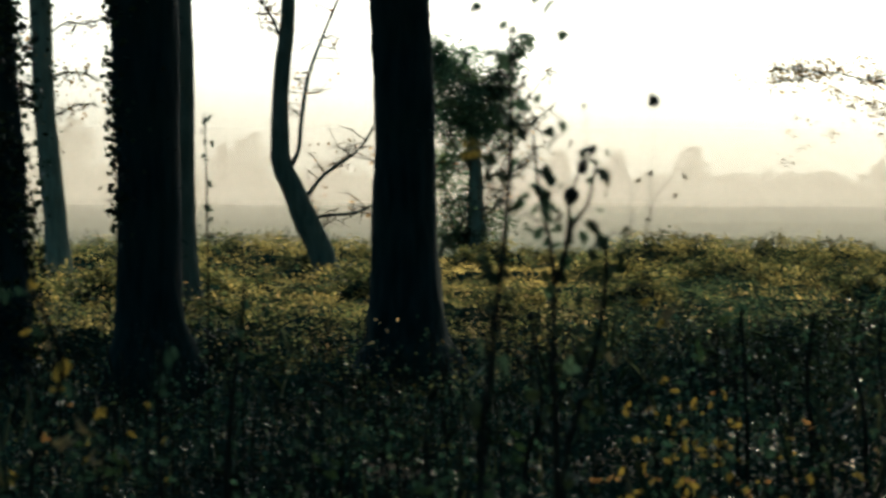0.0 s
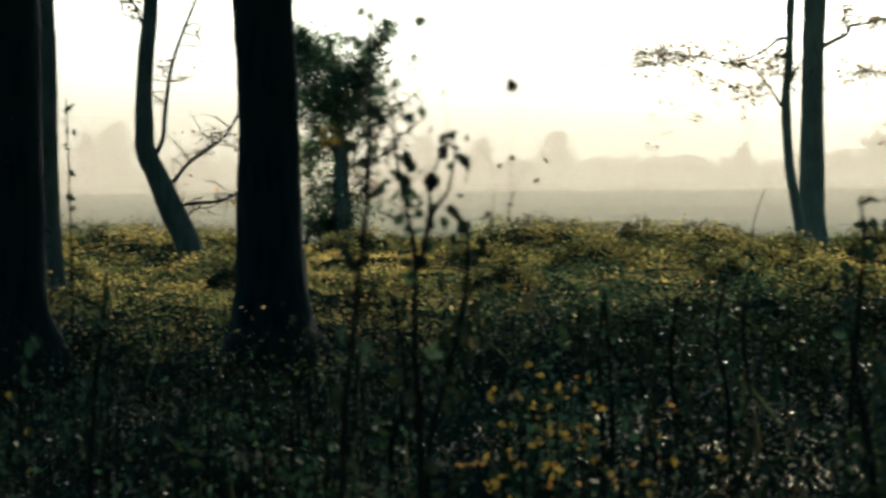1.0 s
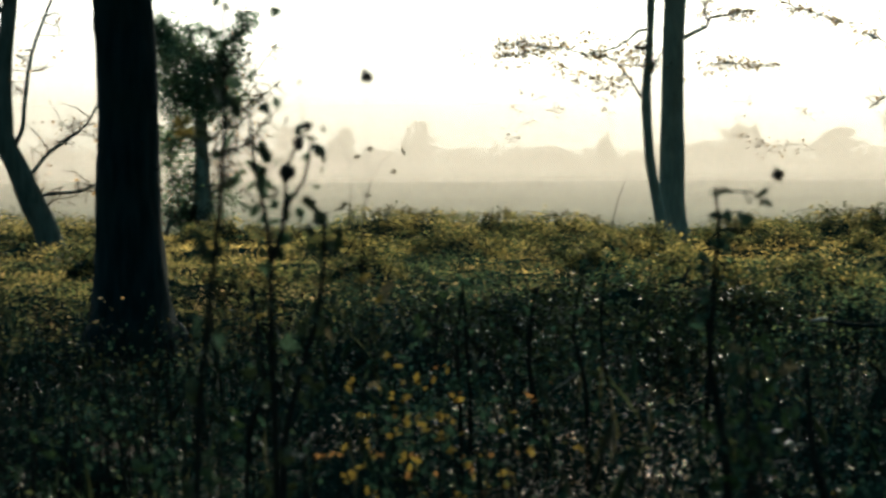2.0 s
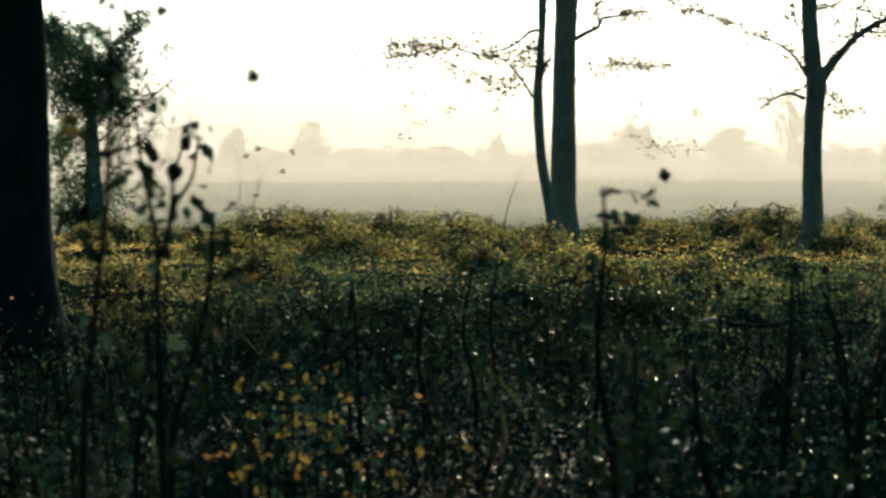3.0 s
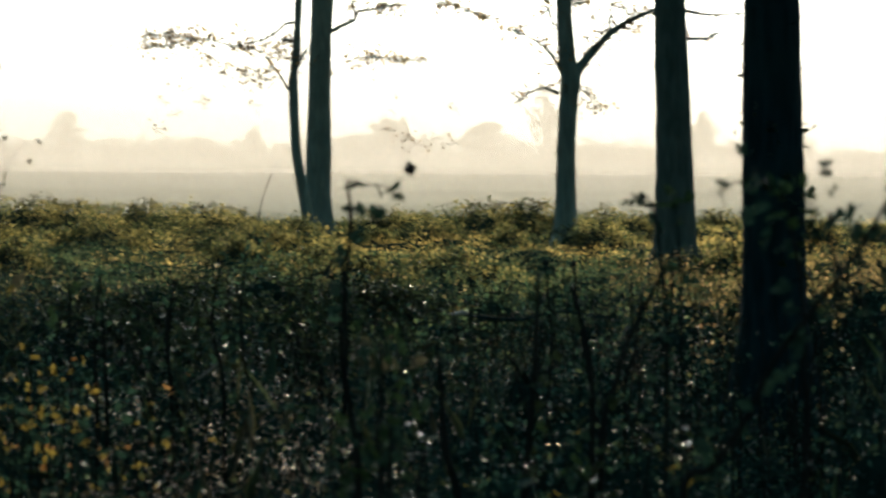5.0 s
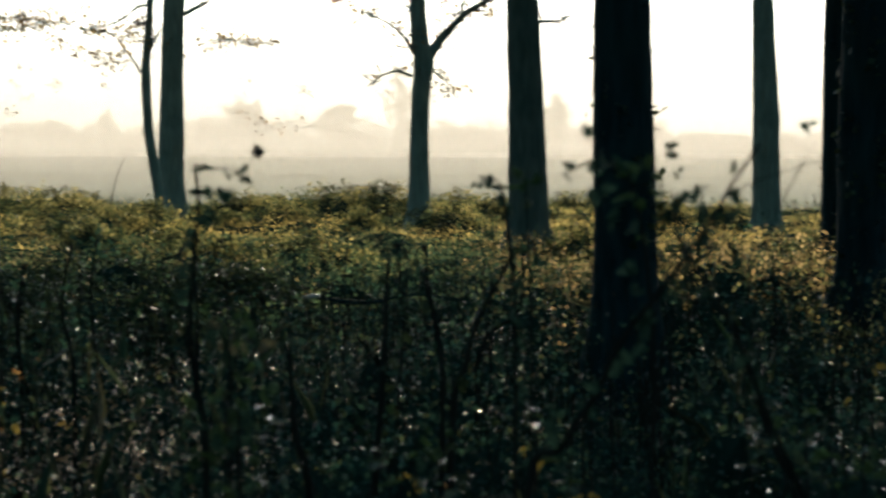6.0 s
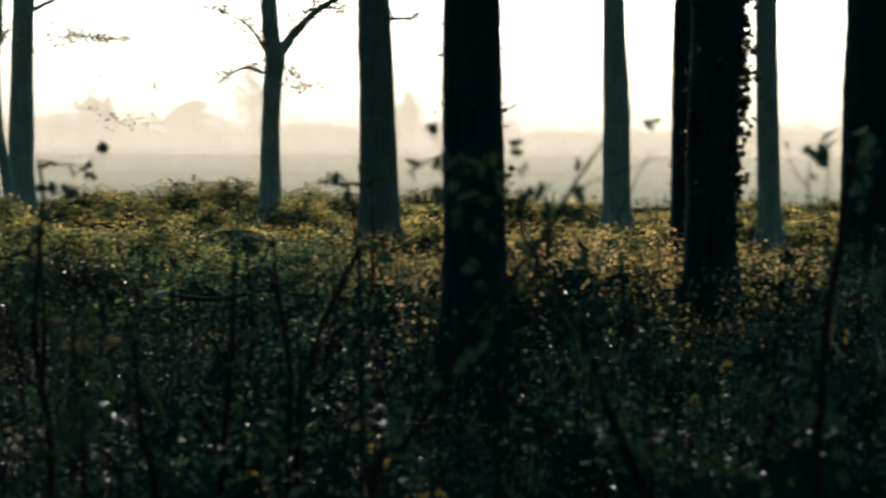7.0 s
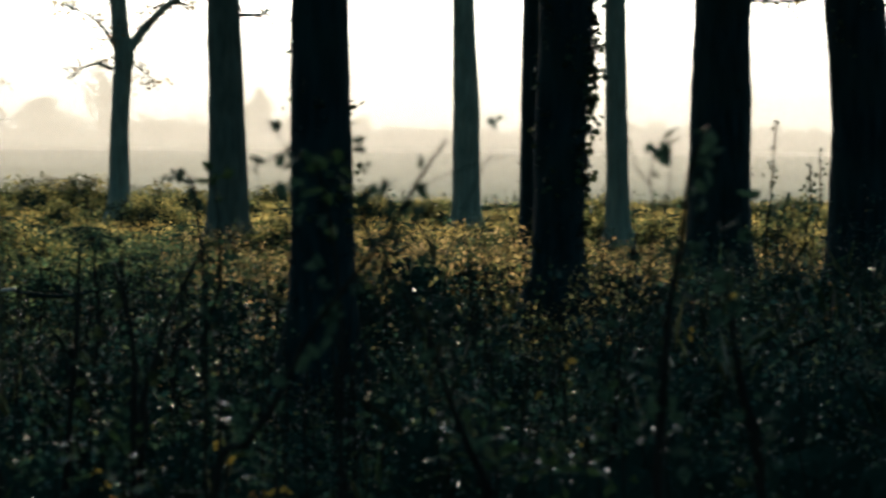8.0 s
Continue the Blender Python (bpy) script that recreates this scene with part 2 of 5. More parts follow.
def leaves(name, centres, size, mat, rng, flat=0.6, slim=0.55, spread=0.35, facing=None, upright=0.0):
    """Folded leaves, two triangles each. flat 1: facing straight up, or out along facing; 0: any way."""
    n = len(centres)
    s = size * (1 + spread * (rng.random(n) * 2 - 1))
    up = rng.normal(size=(n, 3))
    up /= np.linalg.norm(up, axis=1)[:, None]
    up = up * (1 - flat) + (np.array([[0, 0, 1.0]]) if facing is None else facing) * flat
    up /= np.linalg.norm(up, axis=1)[:, None]
    along = rng.normal(size=(n, 3)) + np.array([[0, 0, upright]])
    along -= up * (along * up).sum(1)[:, None]
    along /= np.linalg.norm(along, axis=1)[:, None]
    side = np.cross(up, along)
    v = np.empty((n, 4, 3))
    half = (s * 0.5)[:, None]
    v[:, 0] = centres - along * half
    v[:, 1] = centres + side * half * slim + up * half * 0.25 - along * half * 0.15
    v[:, 2] = centres + along * half
    v[:, 3] = centres - side * half * slim + up * half * 0.25 - along * half * 0.15
    me = bpy.data.meshes.new(name)
    me.vertices.add(4 * n)
    me.vertices.foreach_set("co", v.astype(np.float32).ravel())
    idx = (np.arange(n)[:, None] * 4 + np.array([[0, 1, 2, 0, 2, 3]])).astype(np.int32).ravel()
    me.loops.add(6 * n)
    me.loops.foreach_set("vertex_index", idx)
    me.polygons.add(2 * n)
    me.polygons.foreach_set("loop_start", np.arange(0, 6 * n, 3, dtype=np.int32))
    me.materials.append(mat)
    me.update(calc_edges=True)
    return me


def waves(x, y, seed, scale):
    """A cheap smooth random field of about -1 to 1."""
    r = np.random.default_rng(seed)
    out = np.zeros_like(x)
    for k in range(9):
        a, f, p = r.random() * 6.283, (0.6 + r.random()) / scale, r.random() * 6.283
        out += np.sin((x * math.cos(a) + y * math.sin(a)) * f * 6.283 + p)
    return out / 4.2


# ---- ground, distance ----
def build_ground():
    n = 24
    e = np.concatenate([np.linspace(-3000, -150, 6), np.linspace(-100, 100, n), np.linspace(150, 3000, 6)])
    f = np.concatenate([np.linspace(-3000, -60, 4), np.linspace(-20, 110, n), np.linspace(160, 3000, 8)])
    verts = [(x, y, -0.06 + 0.05 * math.sin(x * 0.21 + y * 0.13) * (abs(x) < 110 and -30 < y < 100)) for y in f for x in e]
    w = len(e)
    faces = [(j * w + i, j * w + i + 1, (j + 1) * w + i + 1, (j + 1) * w + i) for j in range(len(f) - 1) for i in range(w - 1)]
    tagged(new("ground", mesh_of("ground", verts, faces, ground_material())), "woodland floor of dark leaf litter running into pale misty meadow", "ground", kind="structure")


build_ground()


def build_mist(radius, height, full, foot, top0, top1, tone=(0.645, 0.575, 0.495)):
    verts, faces = [], []
    for i in range(41):
        a = radians(-50 + 105 * i / 40)
        verts += [(radius * math.sin(a), radius * math.cos(a), 0.0), (radius * math.sin(a), radius * math.cos(a), height)]
    for i in range(40):
        faces.append((2 * i, 2 * i + 2, 2 * i + 3, 2 * i + 1))
    tagged(new("backdrop_mist", mesh_of("backdrop_mist", verts, faces, mist_material("mist", full, foot, top0, top1, tone))), "thin white ground mist hanging over the meadow", "mist", kind="structure")


build_mist(92.0, 5.0, 0.36, 0.8, 2.6, 5.0, (0.60, 0.535, 0.465))
build_mist(210.0, 10.0, 0.46, 1.6, 4.2, 10.0, (0.615, 0.562, 0.508))
build_mist(480.0, 46.0, 0.50, 0.5, 14.0, 46.0, (0.62, 0.562, 0.508))


def build_far_wood():
    rng = np.random.default_rng(5)
    pts, sticks = [], []
    def crown(x, y, top, wide, low, n):
        w = rng.normal(size=(44, 3))
        w *= (rng.random((44, 1)) ** 0.45) / np.linalg.norm(w, axis=1)[:, None]
        w[:, :2] *= 1 - 0.45 * np.maximum(w[:, 2:], 0)
        c = w * np.array([wide * 0.5, wide * 0.4, (top - low) * 0.47]) + np.array([x, y, (top + low) * 0.5])
        k = rng.integers(0, 44, n)
        p = c[k] + rng.normal(size=(n, 3)) * np.array([wide * 0.055, wide * 0.055, (top - low) * 0.035])
        pts.append(p[p[:, 2] > 0.2])
        sticks.append(tube([(x, y, 0, 0.035 * top), (x + 0.2, y, top * 0.5, 0.022 * top), (x, y, top * 0.95, 0.004 * top)], 6))
    for i in range(300):
        a = radians(-27 + 58 * (i + rng.random()) / 300)
        d = 600 + 60 * rng.random()
        h = 6.3 - 1.1 * (i > 190) + 1.0 * math.sin(i * 0.15) * math.sin(i * 0.071) + 1.3 * rng.random() ** 2
        crown(d * math.sin(a), d * math.cos(a), h, 7.0, 0.0, 330)
        foot = rng.normal(size=(90, 3)) * np.array([2.2, 2.2, 1.0])
        foot[:, 2] = np.abs(foot[:, 2])
        pts.append(foot + np.array([d * math.sin(a), d * math.cos(a), 0.1]))
    tall = [(-137.6, 590, 16.3, 8.9, 1), (-144.1, 600, 12.9, 6.0, 1), (-106.5, 590, 13.2, 9.3, 1), (-113.0, 600, 11.9, 5.0, 1), (-52.3, 600, 10.4, 6.0, 0.6), (-28.8, 600, 10.9, 6.0, 0.5), (-42.8, 600, 8.0, 5.0, 0.7), (-42.4, 600, 9.6, 5.0, 0.6), (4.1, 600, 8.2, 3.6, 0.6), (-4.9, 600, 6.4, 6.0, 0.8), (22.1, 600, 7.6, 5.5, 0.6), (25.7, 560, 10.3, 6.5, 1.2), (28.5, 560, 9.2, 2.8, 1.0), (44.6, 590, 10.8, 7.6, 0.9), (55.6, 600, 16.8, 6.2, 0.35), (58.0, 600, 12.8, 5.0, 0.5), (84.2, 600, 11.3, 6.2, 0.7), (73.0, 600, 5.2, 5.5, 0.8), (65.5, 600, 5.2, 5.0, 0.9), (83.7, 600, 10.9, 4.6, 0.6), (126.5, 600, 4.4, 3.4, 0.7), (113.0, 600, 3.3, 5.0, 0.8), (159.2, 600, 3.5, 6.0, 0.8), (180.1, 600, 6.3, 2.4, 0.4), (187.1, 600, 5.6, 2.4, 0.4), (-94.0, 600, 7.9, 6.0, 0.7)]    # place, height, width, fullness
    for x, y, z, wide, full in tall:
        crown(x, y, z, wide, z * (0.3 if full < 0.9 else 0.1), int(1900 * full))
    wood = thing("far_wood", (0, 600, 0), "distant leafy tree line pale in the haze across the meadow", "trees")
    wood["kind"] = "stuff"
    off = np.array([0, 600, 0])
    part("crowns", leaves("crowns", np.concatenate(pts) - off, 0.6, FAR, rng, 0.2, 0.8), wood)
    v, f = joined(sticks)
    part("trunks", mesh_of("trunks", [(x, y - 600, z) for x, y, z in v], f, BARK), wood)


build_far_wood()


# ---- undergrowth ----
HUMPS = [((4.93, 65.82, 0.45), 1.3, 0.46), ((5.86, 65.74, 0.56), 1.1, 0.50), ((-4.06, 69.88, 0.75), 1.7, 0.45), ((-3.21, 71.93, 0.66), 1.2, 0.34), ((-1.75, 70.98, 0.64), 1.3, 0.36),
         ((-0.40, 70.00, 0.59), 1.2, 0.32), ((-2.12, 57.96, 0.45), 1.2, 0.2), ((0.46, 56.00, 0.39), 1.3, 0.2), ((-4.14, 57.85, 0.37), 1.2, 0.15), ((3.05, 65.94, 0.61), 1.05, 0.30), ((-12.49, 68.88, 0.76), 2.2, 0.38), ((-14.34, 66.48, 0.56), 2.0, 0.30), ((-10.95, 71.17, 0.62), 1.4, 0.25)]


CLEAR = ((3.15, 19.25, 0.42), (5.73, 24.34, 0.34))    # trunks with trodden ground before them


def canopy(x, y):
    """About how high the thicket stands."""
    far = np.clip((y - 30) / 14, 0, 1)
    h = 0.42 - 0.20 * far + (0.15 - 0.05 * far) * waves(x, y, 3, 5.0) + 0.08 * waves(x, y, 4, 1.9)
    h = h + 0.25 * np.clip((-x / np.maximum(y, 1) - 0.13) / 0.03, 0, 1) * np.clip((y - 52) / 12, 0, 1)
    near = np.clip((30 - y) / 4, 0, 1) * np.clip((x / np.maximum(y, 1) + 0.09) / 0.08, 0, 1)
    h = h + near * (0.10 + 0.26 * np.clip((x / np.maximum(y, 1) - 0.10) / 0.08, 0, 1))
    for cx, cy, wide in ((*CLEAR[0][:2], 0.5), (*CLEAR[1][:2], 0.5), (-3.66, 27.3, 0.7), (-5.31, 25.2, 0.7)):
        h = h * (1 - 0.75 * np.exp(-((x / np.maximum(y, 1) - cx / cy) * cy / wide) ** 2) * (y < cy + 1) * (y > cy * 0.45))
    return np.maximum(h, 0.12)


def scatter(rng, n, d0, d1, a0=-17.0, a1=20.0):
    d = np.sqrt(rng.random(n) * (d1 * d1 - d0 * d0) + d0 * d0)
    a = np.radians(a0 + (a1 - a0) * rng.random(n))
    return d * np.sin(a), d * np.cos(a)


def build_thicket(name, label, d0, d1, bushes, per, size, mat, seed, wide, tall, flat=0.35, core=0.6, a0=-17.0, a1=20.0):
    """A thicket of many small overlapping bushes, each a loose shell of leaves."""
    rng = np.random.default_rng(seed)
    x, y = scatter(rng, bushes, d0, d1, a0, a1)
    w = wide * (0.55 + 0.9 * rng.random(bushes))
    h = canopy(x, y) * tall * (0.38 + 1.05 * rng.random(bushes) ** 1.7)
    k = np.repeat(np.arange(bushes), per)
    n = len(k)
    a, c = rng.random(n) * 6.283, rng.random(n) ** 0.8
    q = np.sqrt(1 - c * c)
    out = np.stack([q * np.cos(a), q * np.sin(a), c], 1)
    lump = 1 + 0.22 * np.sin(3 * a + k) * q + 0.16 * np.sin(7 * a + 5 * c + 2 * k) - 0.45 * rng.random(n) ** 2.2
    p = np.stack([x[k] + out[:, 0] * w[k] * lump, y[k] + out[:, 1] * w[k] * lump, h[k] * c * lump], 1) + rng.normal(size=(n, 3)) * size * 0.35
    p[:, 2] = np.maximum(p[:, 2], 0.0)
    ob = thing(name, (0, 0, 0), label, "undergrowth")
    ob["kind"] = "stuff"
    part("foliage", leaves(name, p, size, mat, rng, flat, 0.72 if d0 > 20 else 0.55, 0.35 if d0 > 20 else 0.6, facing=out), ob)
    # closed shell for the dense inside of each bush, coloured dark as shade
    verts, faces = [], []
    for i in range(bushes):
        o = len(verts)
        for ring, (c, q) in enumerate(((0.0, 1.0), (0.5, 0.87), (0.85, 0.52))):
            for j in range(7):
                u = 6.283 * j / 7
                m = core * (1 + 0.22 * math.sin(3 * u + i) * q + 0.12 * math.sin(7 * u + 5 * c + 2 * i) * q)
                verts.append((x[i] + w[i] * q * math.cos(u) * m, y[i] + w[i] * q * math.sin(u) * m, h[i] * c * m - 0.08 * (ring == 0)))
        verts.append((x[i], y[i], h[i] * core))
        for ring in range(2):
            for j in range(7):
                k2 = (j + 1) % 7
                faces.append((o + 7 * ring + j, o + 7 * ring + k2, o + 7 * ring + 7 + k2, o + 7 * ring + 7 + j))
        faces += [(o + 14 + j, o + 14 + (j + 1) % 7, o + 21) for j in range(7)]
    part("shade_core", mesh_of("shade_core", verts, faces, SHADE_CORE), ob)


build_thicket("undergrowth", "low dark green undergrowth and fallen leaves in shade", 10, 33, 2100, 185, 0.027, SHADE_CARPET, 11, 0.36, 1.0)
# gold-coloured leaves mark where low sun falls, greener ones where trees shade
build_thicket("bramble_thicket", "sprawling bramble thicket coloured gold as in low sun", 26, 55, 700, 275, 0.031, GOLD_LIT, 12, 0.55, 1.0, 0.2, 0.66, a0=-17.0, a1=-3.5)
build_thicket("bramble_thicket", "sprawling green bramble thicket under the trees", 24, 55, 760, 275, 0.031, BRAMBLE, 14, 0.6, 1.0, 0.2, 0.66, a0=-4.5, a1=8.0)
build_thicket("bramble_thicket", "brambles coloured as lit gold between the trunks", 23.5, 55, 430, 275, 0.031, AMBER_LIT, 15, 0.55, 1.0, 0.2, 0.66, a0=7.0, a1=14.5)
build_thicket("bramble_thicket", "brambles coloured as lit gold beyond the dark trunks", 30, 55, 260, 275, 0.031, AMBER_LIT, 16, 0.55, 1.0, 0.2, 0.66, a0=14.5, a1=20.0)
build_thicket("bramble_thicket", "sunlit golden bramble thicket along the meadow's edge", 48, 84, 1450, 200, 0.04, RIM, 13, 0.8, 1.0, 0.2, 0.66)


# bushes under the trees; their shade is put into darker leaves
SHADE = [((-1.12, 24.97, 0.91), 0.75, 0.2), ((-0.50, 21.99, 0.87), 0.7, 0.15), ((-0.00, 28.00, 0.92), 0.9, 0.2), ((-0.01, 26.00, 0.93), 0.6, 0.15), ((1.21, 26.97, 0.95), 0.7, 0.2), ((0.59, 21.99, 0.87), 0.6, 0.1), ((0.26, 29.00, 0.85), 0.8, 0.2), ((-0.51, 24.99, 0.78), 0.7, 0.15),
         ((1.02, 26.98, 0.82), 0.9, 0.2), ((3.34, 26.79, 0.78), 0.7, 0.15)]


def build_mounds():
    """Rounded bramble bushes that rise out of the thicket."""
    r = np.random.default_rng(290)
    small = []
    for _ in range(74):
        d, a = 36 + 40 * r.random() ** 0.8, radians(-15 + 33.5 * r.random())
        small.append(((d * math.sin(a), d * math.cos(a), 0.0), 0.4 + 0.5 * r.random(), -0.02 + 0.26 * r.random() ** 1.6))
    for i, ((hx, hy, _), wide, high) in enumerate(HUMPS + small + SHADE):
        near = i >= len(HUMPS) + len(small)
        rng = np.random.default_rng(300 + i)
        top = 0.40 + high
        n = int((3600 if near else 2600) * wide * (0.8 if len(HUMPS) <= i and not near else 1))
        a, r, u = rng.random(n) * 6.283, np.sqrt(rng.random(n)), 1 - 0.45 * rng.random(n) ** 1.5
        edge = 1 + 0.25 * np.sin(3 * a + i) + 0.15 * np.sin(7 * a + 2 * i)
        x, y = wide * edge * r * np.cos(a), 0.8 * wide * edge * r * np.sin(a)
        z = np.maximum(top * np.sqrt(np.maximum(1 - (r * 0.97) ** 2, 0)) * u + 0.10 * waves(x, y, 320 + i, 0.6) + rng.normal(size=n) * 0.06, 0.02)
        bush = thing("bramble_bush", (hx, hy, 0), "low dark bramble bush in the shade of the trees" if near else "rounded dark green bramble bush at the meadow's edge", "bush", "bramble bushes")
        tagged(part("foliage", leaves("foliage", np.stack([x, y, z], 1), 0.04 if near else 0.055, IVY if near else MOUND, rng, 0.25, 0.72), bush), kind="stuff")
        # solid core that stops the sun, dark like the shaded gaps between leaves
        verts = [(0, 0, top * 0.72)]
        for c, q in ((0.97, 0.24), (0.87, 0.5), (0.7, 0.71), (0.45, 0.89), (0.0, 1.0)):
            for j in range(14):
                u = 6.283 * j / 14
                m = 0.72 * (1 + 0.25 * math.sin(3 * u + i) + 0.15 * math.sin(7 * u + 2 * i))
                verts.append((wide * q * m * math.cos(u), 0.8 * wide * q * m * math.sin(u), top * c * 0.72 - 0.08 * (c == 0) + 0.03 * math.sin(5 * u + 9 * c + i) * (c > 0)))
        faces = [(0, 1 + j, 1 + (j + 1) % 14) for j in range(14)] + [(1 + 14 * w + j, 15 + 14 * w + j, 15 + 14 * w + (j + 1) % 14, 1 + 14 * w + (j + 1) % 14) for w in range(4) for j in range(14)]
        part("shade_core", mesh_of("shade_core", verts, faces, SHADE_CORE), bush)
        for k in range(7):
            b, q = rng.random() * 6.283, wide * (0.3 + 0.6 * rng.random())
            c, s_ = math.cos(b), math.sin(b)
            part("cane", mesh_of("cane", *tube(resample([(0.1 * c, 0.1 * s_, 0, 0.008), (q * 0.4 * c, q * 0.4 * s_, top * 0.95, 0.007), (q * c, q * s_, top * (0.55 + 0.5 * rng.random()), 0.003)], 0.1), 5), STEM), bush)


build_mounds()


def build_stems():
    """Upright dead stems and shoots all through the undergrowth."""
    rng = np.random.default_rng(17)
    pieces, spots = [], []
    for d0, d1, n, tall in ((7.5, 12, 170, 0.75), (12, 18, 230, 0.66), (18, 33, 480, 0.6), (33, 52, 300, 0.55)):
        xs, ys = scatter(rng, n, d0, d1)
        for x, y in zip(xs, ys):
            h = tall * (0.6 + 0.8 * rng.random())
            w = rng.normal(size=2) * 0.13 * h
            k = 0.75 if d1 < 19 else 0.9
            pieces.append(tube([(x, y, -0.06, 0.006 * k), (x + w[0] * 0.4, y + w[1] * 0.4, h * 0.55, 0.005 * k), (x + w[0], y + w[1], h, 0.002 * k)], 4))
            for t in rng.random(6):
                spots.append((x + w[0] * t + rng.normal() * 0.04, y + w[1] * t + rng.normal() * 0.04, h * (0.35 + 0.65 * t)))
    xs, ys = (np.concatenate(q) for q in zip(scatter(rng, 420, 13, 27, 4.0, 20.0), scatter(rng, 420, 11, 27, -17.0, 4.0)))
    for x, y in zip(xs, ys):
        h = (0.95 if x > 0.07 * y else 0.7) * (0.6 + 0.5 * rng.random())
        w = rng.normal(size=2) * 0.14 * h
        pieces.append(tube([(x, y, -0.06, 0.005), (x + w[0] * 0.3, y + w[1] * 0.3, h * 0.55, 0.004), (x + w[0], y + w[1], h, 0.002)], 4))
        for t in rng.random(5 if x > 0.07 * y else 9):
            spots.append((x + w[0] * t + rng.normal() * 0.05, y + w[1] * t + rng.normal() * 0.05, h * (0.3 + 0.65 * t)))
    shoots = []
    xs, ys = (np.concatenate(q) for q in zip(scatter(rng, 280, 20.5, 36, 6.5, 14.5), scatter(rng, 230, 26, 40, -17.0, 4.0)))
    for x, y in zip(xs, ys):
        h = (0.8 if x > 0.07 * y else 0.62) * (0.6 + 0.5 * rng.random())
        w = rng.normal(size=2) * 0.16 * h
        pieces.append(tube([(x, y, -0.06, 0.005), (x + w[0] * 0.3, y + w[1] * 0.3, h * 0.55, 0.004), (x + w[0], y + w[1], h, 0.002)], 4))
        for t in rng.random(26):
            shoots.append((x + w[0] * t + rng.normal() * 0.07, y + w[1] * t + rng.normal() * 0.07, h * (0.35 + 0.65 * t)))
    ob = thing("dead_stems", (0, 0, 0), "thin upright dead stems standing in the undergrowth", "stems")
    ob["kind"] = "stuff"
    for piece in pieces[:300]:
        part("stem", mesh_of("stem", *piece, STEM), ob)
    tagged(part("far_stems", mesh_of("far_stems", *joined(pieces[300:]), STEM), ob), kind="stuff")
    part("foliage", leaves("foliage", np.array(spots), 0.03, WEED, rng, 0.3, 0.6, 0.5), ob)
    part("bramble_shoots", leaves("bramble_shoots", np.array(shoots), 0.03, AMBER_LIT, rng, 0.1, 0.7, 0.5), ob, "leaves coloured as lit gold on thin shoots")


build_stems()


def build_fallen_leaves():
    """Wet fallen leaves caught flat on top of the undergrowth."""
    rng = np.random.default_rng(19)
    sets = []
    for d0, d1, a0, a1, n in ((10.5, 16.0, -9.0, 4.0, 21000), (16.0, 26.0, -12.0, 8.0, 17000), (10.5, 20.0, -17.0, -9.0, 8000), (10.5, 24.0, 4.0, 20.0, 5500)):
        x, y = scatter(rng, n, d0, d1, a0, a1)
        keep = waves(x, y, 9, 2.5) + 0.6 * waves(x, y, 10, 0.9) > 0.1
        x, y = x[keep], y[keep]
        sets.append(np.stack([x, y, canopy(x, y) * (0.45 + 0.6 * rng.random(len(x)))], 1))
    ob = thing("fallen_leaves", (0, 0, 0), "wet brown and reddish fallen leaves caught in the undergrowth", "leaves")
    ob["kind"] = "stuff"
    part("foliage", leaves("foliage", np.concatenate(sets), 0.0125, FALLEN, rng, 0.78, 0.8, 0.6), ob)


build_fallen_leaves()


def build_grass():
    """Thin blades of grass and leaf stalks standing through the undergrowth."""
    rng = np.random.default_rng(23)
    x, y = scatter(rng, 4200, 10, 30)
    keep = waves(x, y, 24, 2.0) > -0.2 + 0.5 * (x > 0.07 * y)
    x, y = x[keep], y[keep]
    z = canopy(x, y) * (0.55 + 0.6 * rng.random(len(x)))
    ob = thing("grass", (0, 0, 0), "thin green and withered grass blades in the undergrowth", "grass")
    ob["kind"] = "stuff"
    part("foliage", leaves("foliage", np.stack([x, y, z], 1), 0.22, BLADE, rng, 0.0, 0.05, 0.5, upright=3.0), ob)


build_grass()


def build_sprigs():
    """Weed tops that stand out of the thicket along its far rim."""
    rng = np.random.default_rng(18)
    pieces, spots = [], []
    for a0, a1, n in ((-16.0, -8.0, 420), (5.0, 20.0, 620), (-8.0, 5.0, 120)):
        xs, ys = scatter(rng, n, 50, 84, a0, a1)
        hs = canopy(xs, ys)
        for x, y, b in zip(xs, ys, hs):
            h = b + 0.1 + 0.38 * rng.random() ** 2
            w = rng.normal(size=2) * 0.06
            pieces.append(tube([(x, y, 0, 0.006), (x + w[0] * 0.4, y + w[1] * 0.4, h * 0.6, 0.005), (x + w[0], y + w[1], h, 0.003)], 4))
            for t in rng.random(7):
                spots.append((x + w[0] * t + rng.normal() * 0.04, y + w[1] * t + rng.normal() * 0.04, b * 0.8 + (h - b * 0.8) * t))
    ob = thing("weed_sprigs", (0, 0, 0), "slender weed tops along the meadow's edge", "weeds")
    ob["kind"] = "stuff"
    part("stems", mesh_of("stems", *joined(pieces), STEM), ob)
    part("foliage", leaves("foliage", np.array(spots), 0.055, BRAMBLE, rng, 0.2, 0.6), ob)


build_sprigs()


